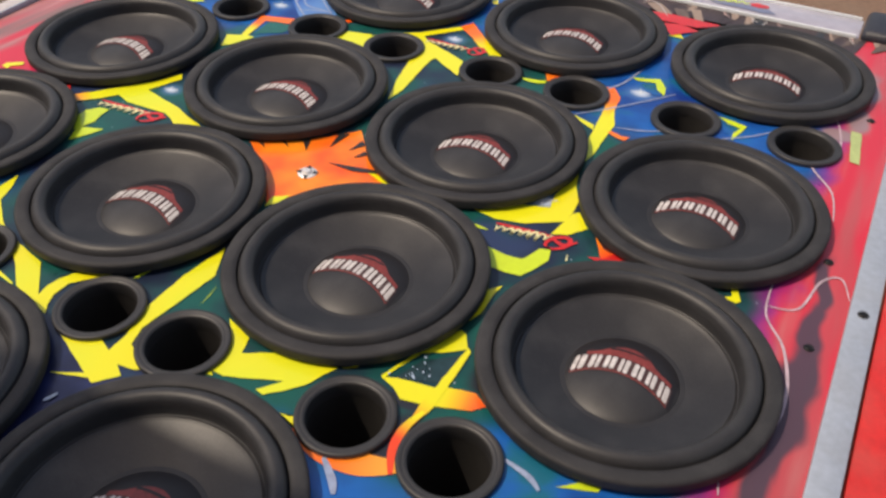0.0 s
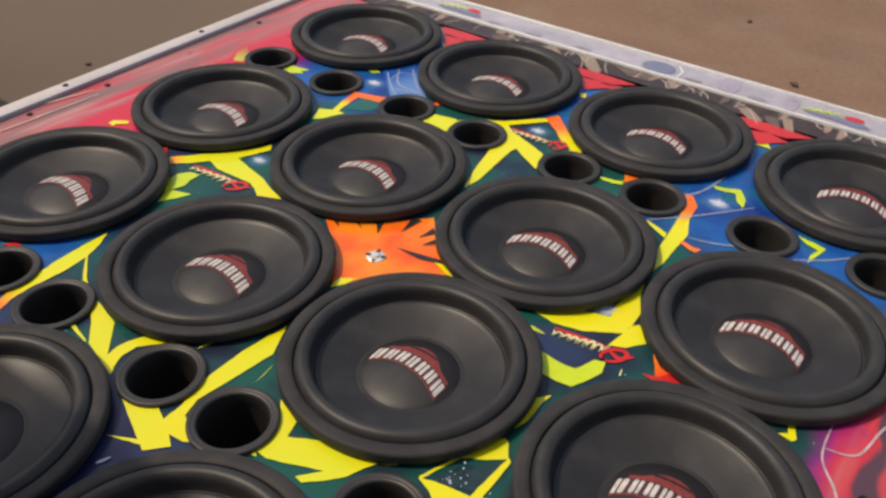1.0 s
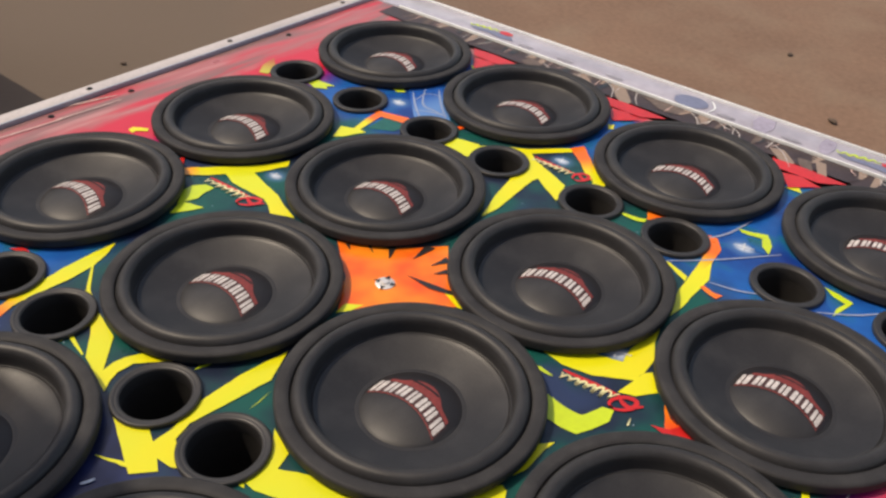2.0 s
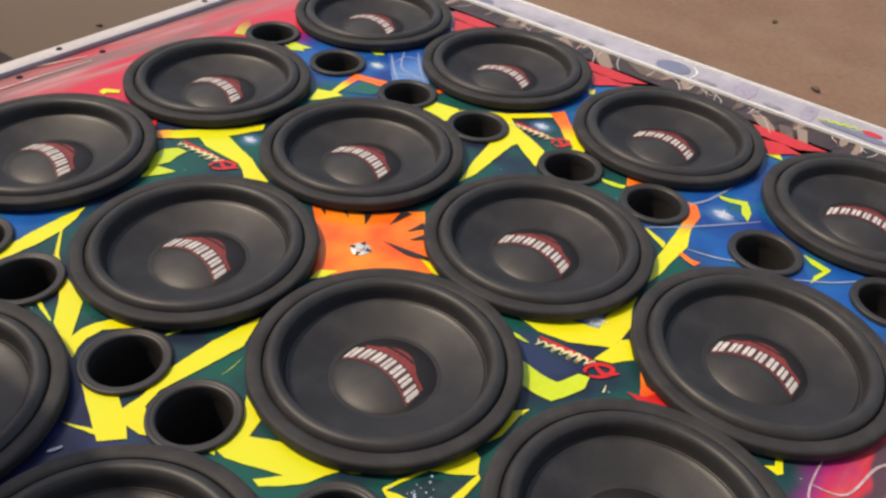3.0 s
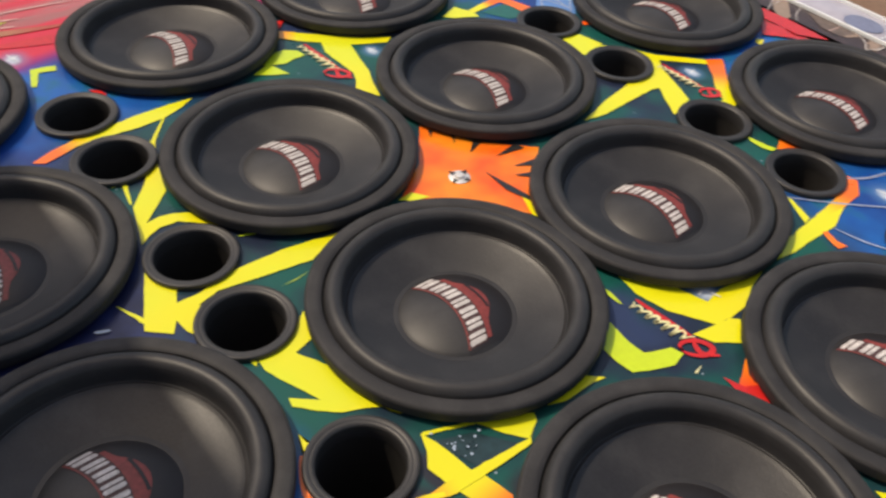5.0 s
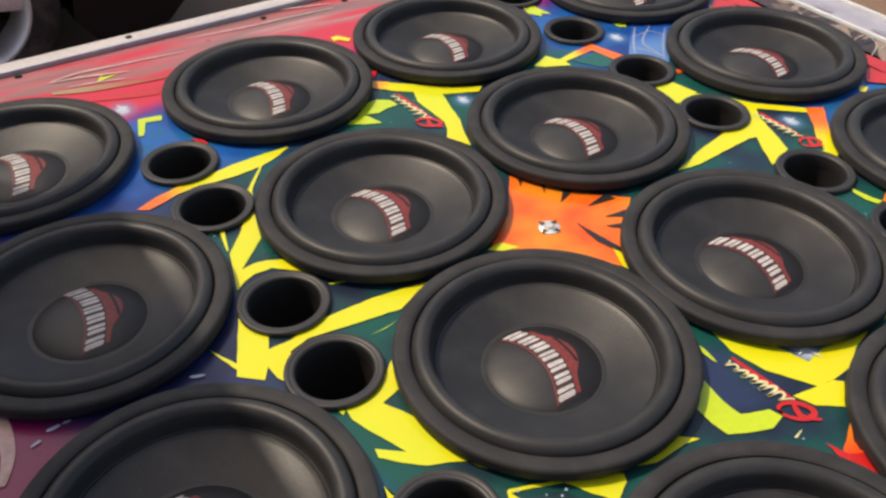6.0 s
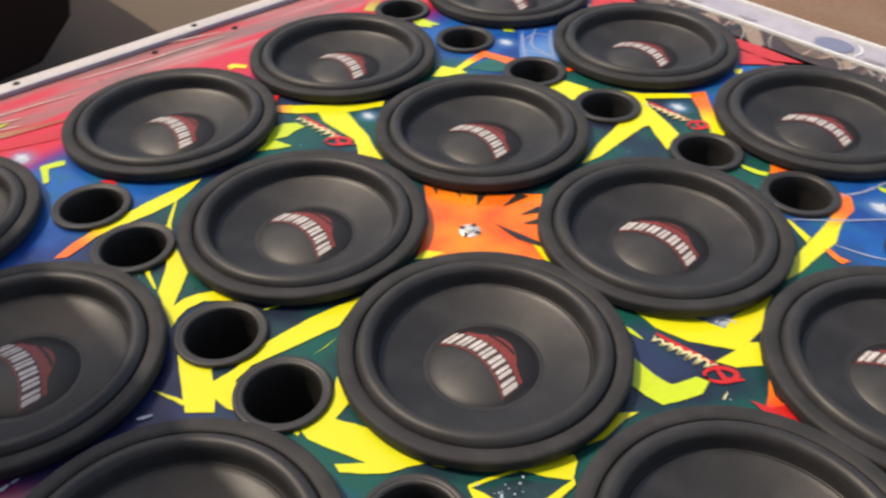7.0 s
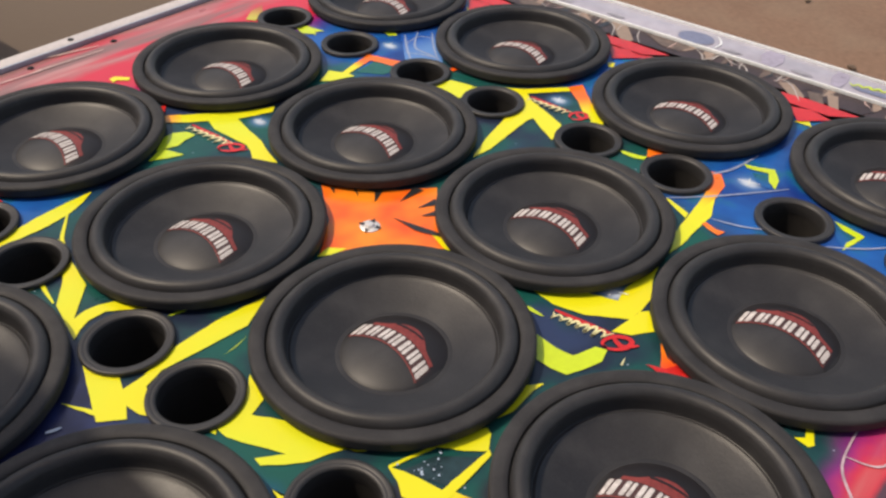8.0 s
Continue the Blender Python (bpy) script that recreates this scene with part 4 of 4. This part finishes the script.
paint("yellow_block", [(-0.3490, 0.2260), (-0.3590, 0.2500), (-0.3660, 0.2640), (-0.3440, 0.2750), (-0.3340, 0.2790), (-0.3180, 0.2780), (-0.3280, 0.2580), (-0.3360, 0.2390)], YELLOW, 1)
paint("teal_patch", [(-0.3284, 0.2906), (-0.3333, 0.3497), (-0.2810, 0.3465), (-0.2866, 0.3155)], TEAL, 0)
paint("lime_splinter", [(-0.4080, 0.4423), (-0.3901, 0.4572), (-0.3749, 0.4481), (-0.3868, 0.4371)], LIME, 1)
glint(-0.3562, 0.4079, 0.014)
paint("bright_blue_field", [(-0.3822, 0.4642), (-0.3438, 0.5190), (-0.2420, 0.4193), (-0.2814, 0.3675)], fade("field_fade", (0.010, 0.10, 0.42), (0.09, 0.24, 0.56), (-0.3568, 0.4420), (-0.2962, 0.4216)), 0)
paint("lightning_line", [(-0.3671, 0.4601), (-0.3253, 0.4188), (-0.2836, 0.3845)], HAZE, 1, 0.0040)
paint("lightning_line", [(-0.3170, 0.4027), (-0.2881, 0.4186), (-0.2551, 0.4264)], HAZE, 1, 0.0035)
paint("lightning_line", [(-0.3594, 0.4881), (-0.3195, 0.4338), (-0.2832, 0.4266), (-0.2551, 0.4254)], HAZE, 1, 0.0040)
paint("lightning_line", [(-0.3376, 0.5030), (-0.2988, 0.4607), (-0.2510, 0.4174)], HAZE, 1, 0.0030)
paint("lightning_line", [(-0.3395, 0.4319), (-0.3431, 0.4699), (-0.3182, 0.4838)], HAZE, 1, 0.0025)
paint("yellow_block", [(-0.1906, 0.3431), (-0.1891, 0.3751), (-0.1471, 0.3848), (-0.1395, 0.3488)], YELLOW, 1)
paint("orange_fleck", [(-0.2167, 0.4082), (-0.2139, 0.4192), (-0.2028, 0.4151), (-0.2066, 0.4031)], ORANGE, 1)
paint("bronze_splinter", [(-0.6584, 0.3412), (-0.6690, 0.3784), (-0.6325, 0.3491), (-0.6189, 0.3179), (-0.6359, 0.3099)], fade("bronze_fade", (0.50, 0.10, 0.03), (0.55, 0.52, 0.05), (-0.6669, 0.3733), (-0.6259, 0.3129)), 1)
paint("lime_splinter", [(-0.5350, 0.3456), (-0.5051, 0.3605), (-0.4879, 0.3524), (-0.5108, 0.3385)], LIME, 1)
paint("yellow_tick", [(0.3049, 0.6286), (0.3207, 0.6484), (0.3340, 0.6294), (0.3240, 0.6294)], YELLOW, 1)
paint("yellow_tick", [(-0.0251, 0.6130), (-0.0151, 0.6199), (-0.0078, 0.6029), (-0.0158, 0.5979)], YELLOW, 1)
paint("yellow_tick", [(-0.3647, 0.6384), (-0.3478, 0.6503), (-0.3396, 0.6362), (-0.3525, 0.6263)], YELLOW, 1)
paint("yellow_bar", [(0.5600, 0.0330), (0.5650, 0.0390), (0.5780, 0.0080), (0.5740, 0.0020), (0.5580, 0.0050), (0.5670, 0.0120)], YELLOW, 1)
paint("teal_patch", [(0.5240, 0.0210), (0.5480, 0.0280), (0.5520, 0.0140), (0.5420, 0.0150)], TEAL, 0)
paint("lime_bar", [(0.6339, 0.4535), (0.6489, 0.4524), (0.6573, 0.3650), (0.6442, 0.3681)], LIME2, 1)
paint("lime_splinter", [(0.4872, -0.3242), (0.5179, -0.2983), (0.5270, -0.2973), (0.5232, -0.3112)], LIME, 1)
paint("pale_outline", [(0.6037, 0.0644), (0.6077, 0.0008), (0.6355, -0.0439), (0.6516, -0.1075), (0.6475, -0.1661), (0.6172, -0.2227), (0.6208, -0.2624)], OUTLINE, 1, 0.0036)
paint("pale_outline", [(0.6065, 0.0147), (0.6385, 0.0266), (0.6526, 0.0851), (0.6734, 0.1029), (0.6880, 0.0662)], OUTLINE, 1, 0.0030)
paint("pale_arc", [(0.5319, 0.0337), (0.5759, 0.0465), (0.6136, 0.0723)], HAZE, 1, 0.004)
paint("pale_arc", [(0.4329, -0.3183), (0.4601, -0.3252), (0.4753, -0.3351)], HAZE, 1, 0.006)
paint("pale_arc", [(0.2814, -0.3972), (0.3018, -0.4141), (0.3120, -0.4270)], HAZE, 1, 0.008)
paint("pale_outline", [(0.5989, 0.5053), (0.6189, 0.4496), (0.6259, 0.3840), (0.5985, 0.3355), (0.6346, 0.2778), (0.6466, 0.2132)], OUTLINE, 1, 0.0036)
paint("rosy_outline", [(-0.0753, -0.6518), (-0.0503, -0.6447), (-0.0051, -0.6465), (0.0303, -0.6593)], ROSE, 1, 0.014)
paint("pale_dash", [(-0.0116, -0.6106), (-0.0117, -0.6046), (-0.0128, -0.5976)], HAZE2, 2, 0.004)
paint("pale_dash", [(-0.0003, -0.6275), (-0.0024, -0.6215), (-0.0035, -0.6175)], HAZE2, 2, 0.003)
paint("pale_dash", [(-0.0129, -0.5956), (-0.0129, -0.5916), (-0.0130, -0.5876)], HAZE2, 2, 0.003)
paint("pale_dash", [(-0.0047, -0.4727), (-0.0017, -0.4667), (0.0011, -0.4587)], HAZE2, 2, 0.004)
paint("red_sheen", [(-0.6183, -0.4122), (-0.6159, -0.3700), (-0.6079, -0.2987), (-0.5806, -0.3077), (-0.5969, -0.3589)], RED, 0)
paint("vermilion_edge", [(0.3949, -0.0019), (0.4149, 0.0060), (0.4237, 0.0210), (0.4499, 0.0120), (0.4331, -0.0059)], RED, 1)
paint("teal_glow", [(0.4510, 0.3970), (0.4870, 0.3860), (0.4840, 0.3500), (0.4690, 0.3660)], fade("hook_teal_1", (0.003, 0.110, 0.120), (0.003, 0.100, 0.36), (0.487, 0.386), (0.469, 0.366)), 0)
paint("teal_glow", [(0.3200, 0.4420), (0.3390, 0.4480), (0.3590, 0.4190), (0.3390, 0.4160)], fade("hook_teal_2", (0.003, 0.110, 0.120), (0.003, 0.100, 0.36), (0.339, 0.448), (0.339, 0.416)), 0)
# fine spray specks in the dark triangle between the crossed bars
rng = random.Random(11)
for k in range(16):
    u, v = sorted((rng.random(), rng.random()))
    x = 0.2820 * u + 0.3050 * (v - u) + 0.3290 * (1 - v)
    y = -0.2770 * u + -0.2370 * (v - u) + -0.2660 * (1 - v)
    r = rng.uniform(0.0006, 0.0016)
    paint("spray_speck", [(x + r * math.cos(q * 1.0472), y + r * math.sin(q * 1.0472)) for q in range(6)], HAZE2, 2)
# star bolt in the middle of the burst
bolt = part("star_bolt", lathe([(0, 0.004), (0.0045, 0.004), (0.006, 0.0025), (0.0065, 0.001), (0.0125, 0.0008), (0.0135, 0)], 24), STEEL, baffle, "bright steel bolt and washer")
bolt.location = (-0.0033, -0.0149, 0.0012)
for k in range(4):
    a = radians(20 + 90 * k)
    c, q = math.cos(a), math.sin(a)
    paint("black_notch", [(-0.0033 + 0.017 * c, -0.0149 + 0.017 * q), (-0.0033 + 0.008 * c - 0.004 * q, -0.0149 + 0.008 * q + 0.004 * c), (-0.0033 + 0.008 * c + 0.004 * q, -0.0149 + 0.008 * q - 0.004 * c)], BLACKPAINT, 3)

# dim motifs along the rear border, one set beside each driver
paint("umber_band", [(-0.70, 0.722), (0.385, 0.722), (0.392, 0.672), (0.430, 0.698), (0.465, 0.711), (0.498, 0.714), (0.532, 0.711), (0.566, 0.698), (0.592, 0.690), (0.603, 0.715), (0.615, 0.7735), (-0.70, 0.7735)], UMBER, 0)
rng = random.Random(5)
for x in (-0.500, -0.175, 0.163, 0.493):
    for k in range(16):
        u, w, h = x + rng.uniform(-0.15, 0.15), rng.uniform(0.006, 0.020), rng.uniform(0.018, 0.056)
        lean = rng.uniform(-0.012, 0.012)
        paint("torn_fringe", [(u + lean, 0.7725 - h), (u + lean + w * 0.35, 0.7725 - 0.9 * h), (u + 0.5 * lean + w * rng.uniform(0.7, 1.1), 0.7725 - 0.4 * h), (u + w, 0.7725), (u, 0.7725)], (BEIGE, DUN, UMBER, BLACKPAINT)[(k * 3 + k // 4) % 4], 1)
    for k in range(7):
        u, h, lean = x + rng.uniform(-0.14, 0.15), rng.uniform(0.015, 0.044), rng.uniform(-0.016, 0.016)
        paint("pale_hair", [(u, 0.7715), (u + 0.2 * lean, 0.7715 - 0.5 * h), (u + lean, 0.7715 - h)], (HAIR, WISP)[k % 2], 3, rng.uniform(0.0014, 0.0026))
    x += 0.163
    if x > 0.6:
        continue
    paint("red_blade", [(x - 0.076, 0.71), (x - 0.029, 0.714), (x + 0.056, 0.709), (x + 0.016, 0.68), (x - 0.052, 0.681)], RED, 3)
    paint("red_blade", [(x - 0.046, 0.67), (x - 0.012, 0.681), (x + 0.023, 0.668), (x - 0.015, 0.63)], RED, 3)

# torn patches and drips behind the second to fourth drivers
paint("beige_drip", [(-0.1140, 0.7725), (-0.0790, 0.7725), (-0.0400, 0.7260), (-0.0420, 0.7020), (-0.0710, 0.7220)], BEIGE, 1)
paint("beige_drip", [(0.2300, 0.7440), (0.2550, 0.7530), (0.2860, 0.7210), (0.2880, 0.6910), (0.2550, 0.7190)], BEIGE, 1)
paint("dun_drip", [(0.2820, 0.7430), (0.3050, 0.7470), (0.3260, 0.7050), (0.3090, 0.6960)], DUN, 1)
paint("beige_drip", [(0.3110, 0.7550), (0.3290, 0.7580), (0.3510, 0.6990), (0.3380, 0.6930)], BEIGE, 1)
paint("dun_oval", [(-0.0330, 0.7660), (-0.0140, 0.7725), (0.0210, 0.7725), (0.0570, 0.7680), (0.0460, 0.7400), (0.0110, 0.7380)], DUN, 1)
paint("beige_drip", [(0.0800, 0.7700), (0.0990, 0.7725), (0.1100, 0.7440), (0.0990, 0.7420)], BEIGE, 1)
paint("dun_oval", [(-0.3080, 0.7340), (-0.2940, 0.7610), (-0.2630, 0.7470), (-0.2640, 0.7160)], DUN, 1)
paint("beige_drip", [(-0.1940, 0.7580), (-0.1650, 0.7660), (-0.1260, 0.7330), (-0.1390, 0.7220)], BEIGE, 1)
paint("pale_hair", [(-0.1270, 0.7725), (-0.0970, 0.7520), (-0.0770, 0.7100)], HAIR, 3, 0.0024)
paint("pale_hair", [(0.0620, 0.7690), (0.0860, 0.7500), (0.1030, 0.7170)], HAIR, 3, 0.0024)
paint("pale_hair", [(0.1180, 0.7725), (0.1410, 0.7560), (0.1550, 0.7550)], HAIR, 3, 0.0024)
paint("pale_hair", [(0.1380, 0.7725), (0.1680, 0.7530), (0.1780, 0.7320)], HAIR, 3, 0.0024)
paint("pale_hair", [(0.2200, 0.7590), (0.2530, 0.7450), (0.2850, 0.6990)], HAIR, 3, 0.0024)
paint("pale_hair", [(-0.0520, 0.7725), (-0.0420, 0.7450), (-0.0240, 0.7190)], HAIR, 3, 0.0024)
paint("pale_hair", [(-0.2700, 0.7570), (-0.2370, 0.7380), (-0.2110, 0.7070)], HAIR, 3, 0.0024)


def on_strip(name, pts, material, width=0.0, lift=0.0036):
    ob = paint(name, pts, material, 0, width)
    ob.parent, ob.location.z = rail, TOP + lift - LAYER
    return ob


for x in (-0.45, 0.38):
    on_strip("script_stroke", [(x - 0.054 + 0.075 * k / 16, 0.8135 + 0.013 * k / 16 + 0.0045 * math.cos(k * 1.9)) for k in range(17)], LIME, 0.0052)
    on_strip("red_initial", [(x + 0.022, 0.826), (x + 0.034, 0.833), (x + 0.055, 0.829), (x + 0.058, 0.820), (x + 0.040, 0.813), (x + 0.026, 0.817)], RED)
    on_strip("slate_smudge", [(x - 0.050, 0.806), (x - 0.02, 0.811), (x + 0.02, 0.815), (x + 0.06, 0.812), (x + 0.075, 0.800), (x + 0.05, 0.793), (x + 0.01, 0.798), (x - 0.03, 0.797)], INKBLUE)
for x, w in ((0.19, 0.020), (0.31, 0.013)):
    on_strip("lilac_shade", [(x - w, 0.848), (x + 0.6 * w, 0.846), (x + w, 0.815), (x + 0.7 * w, 0.786), (x - 0.5 * w, 0.788), (x - 1.2 * w, 0.820)], LILAC, 0.0, 0.0034)
for x in (-0.34, -0.24, -0.12, 0.122, 0.250):
    on_strip("grey_oval", [(x + 0.020 * math.cos(a * 0.5236), 0.797 + 0.007 * math.sin(a * 0.5236)) for a in range(12)], GREYOVAL)
on_strip("slate_disc", [(0.045 + 0.035 * math.cos(a * 0.5236), 0.808 + 0.026 * math.sin(a * 0.5236)) for a in range(12)], INKBLUE)
on_strip("pale_arc", [(0.075, 0.838), (0.092, 0.815), (0.090, 0.785)], PALE, 0.004)


# ---- pebbles on the earth ----
def pebble(x, y, r, seed):
    bm = bmesh.new()
    bmesh.ops.create_icosphere(bm, subdivisions=2, radius=r)
    for v in bm.verts:
        v.co *= 1 + 0.35 * noise.noise(v.co / r * 0.9 + Vector((seed * 3.1, 0, 0)))
        v.co.z *= 0.5
        v.co.x *= 1.5
    ob = part("pebble", bm, PEBBLE)
    ob.location, ob.rotation_euler.z = (x, y, 0.008), seed * 1.3
    return tagged(ob, "small dark stone lying on the dry earth", "pebble", "pebbles on the earth")


for k, (x, y, r) in enumerate([(-0.52, 3.40, 0.011), (-0.12, 2.84, 0.014), (-2.55, 1.14, 0.009)]):
    pebble(x, y, r, k + 1)


# ---- the parked car ----
def wheel(parent, x, y, flip):
    hub = new("wheel")
    hub.parent = parent
    hub.matrix_basis = pose(x, y, 0.32, 0, 90 if flip else -90, 0)
    part("tyre", lathe([(0.215, -0.095), (0.225, -0.098), (0.285, -0.100), (0.308, -0.088), (0.320, -0.060), (0.320, 0.060), (0.308, 0.088), (0.285, 0.100), (0.225, 0.098), (0.215, 0.095)], 48, True), TYRE, hub, "black rubber tyre")
    part("rim", lathe([(0.214, 0.092), (0.222, 0.097), (0.214, 0.100), (0.204, 0.092), (0.196, 0.060), (0.190, -0.05), (0.196, -0.05), (0.214, 0.05)], 48, True), ALLOY, hub, "silver alloy rim")
    part("brake_disc", lathe([(0, -0.02), (0.15, -0.02), (0.15, -0.03), (0, -0.03)], 32), WOOD, hub)
    part("hub_cap", lathe([(0, 0.088), (0.03, 0.086), (0.045, 0.075), (0.05, 0.02), (0, 0.02)], 24), ALLOY, hub)
    for k in range(5):
        bm = bmesh.new()
        box(0.165, 0.040, 0.024, (0.118, 0, 0.066), 0.007, 2, bm)
        for v in bm.verts:
            v.co.y *= 1 + 0.5 * (v.co.x - 0.1) / 0.1
            v.co.z += 0.012 * (1 - v.co.x / 0.2)
        bmesh.ops.rotate(bm, verts=bm.verts, matrix=Matrix.Rotation(radians(72 * k + 14), 3, "Z"))
        part("spoke", bm, ALLOY, hub)


def parked_car():
    car = new("car")
    tagged(car, "black hatchback with silver alloy wheels parked on the earth", "car")
    width = 1.70
    car.location = (-2.42, -0.455, 0)

    def side(pts, x0, x1, bev=0.0):
        bm = bmesh.new()
        f = bm.faces.new([bm.verts.new((x0, y, z)) for y, z in pts])
        got = bmesh.ops.extrude_face_region(bm, geom=[f])
        bmesh.ops.translate(bm, verts=[g for g in got["geom"] if isinstance(g, bmesh.types.BMVert)], vec=(x1 - x0, 0, 0))
        bmesh.ops.recalc_face_normals(bm, faces=bm.faces)
        if bev:
            rims = [e for e in bm.edges if len(e.link_faces) == 2 and e.calc_face_angle() > 0.9 and min(v.co.z for v in e.verts) > 0.60]
            bmesh.ops.bevel(bm, geom=rims, offset=bev, segments=3, profile=0.5, affect="EDGES")
        for v in bm.verts:  # the sides lean in above the waistline
            v.co.x += (-width / 2 - v.co.x) * 0.26 * max(0.0, v.co.z - 0.94)
        return bm
    arch = lambda cy: [(cy + 0.36 * math.cos(radians(a)), 0.32 + 0.36 * math.sin(radians(a))) for a in range(-18, 199, 18)]
    low = [(0.80, 0.26), (0.66, 0.13), (0.42, 0.10), *arch(0.0), *arch(-2.45), (-3.10, 0.22)]
    outline = low + [(-3.22, 0.42), (-3.18, 0.66), (-2.95, 0.80), (-2.15, 0.92), (-1.45, 1.50), (-0.9, 1.60), (0.2, 1.62), (0.66, 1.56), (0.78, 0.98), (0.84, 0.62), (0.84, 0.42)]
    bm = side(outline, -width, 0, 0.045)
    part("body", bm, CARPAINT, car, "glossy black bodywork", smooth=False)
    part("side_window", side([(-1.85, 0.95), (-1.38, 1.28), (-0.85, 1.36), (-0.85, 0.95)], -0.006, 0.003), GLASSK, car)
    part("side_window", side([(-0.78, 0.95), (-0.78, 1.36), (0.08, 1.34), (0.36, 1.18), (0.30, 0.95)], -0.006, 0.003), GLASSK, car)
    part("bumper_reflector", box(0.006, 0.035, 0.10, (0.003, 0.765, 0.50), 0.002), HAZE, car, "small pale bumper reflector")
    part("underbody", box(width - 0.5, 3.3, 0.16, (-width / 2, -1.2, 0.24)), WOOD, car)
    for y in (0.0, -2.45):
        wheel(car, -0.09, y, True)
        wheel(car, -width + 0.09, y, False)
    return car


parked_car()

# a loose wire in one of the ports
wire = tube([(0.042, -0.371, TOP - 0.055), (0.057, -0.377, TOP - 0.045), (0.073, -0.379, TOP - 0.052), (0.091, -0.371, TOP - 0.060)], 0.0012, "loose_wire", WIRE_G)
tagged(wire, "thin grey loose wire hanging inside a bass port", "wire")
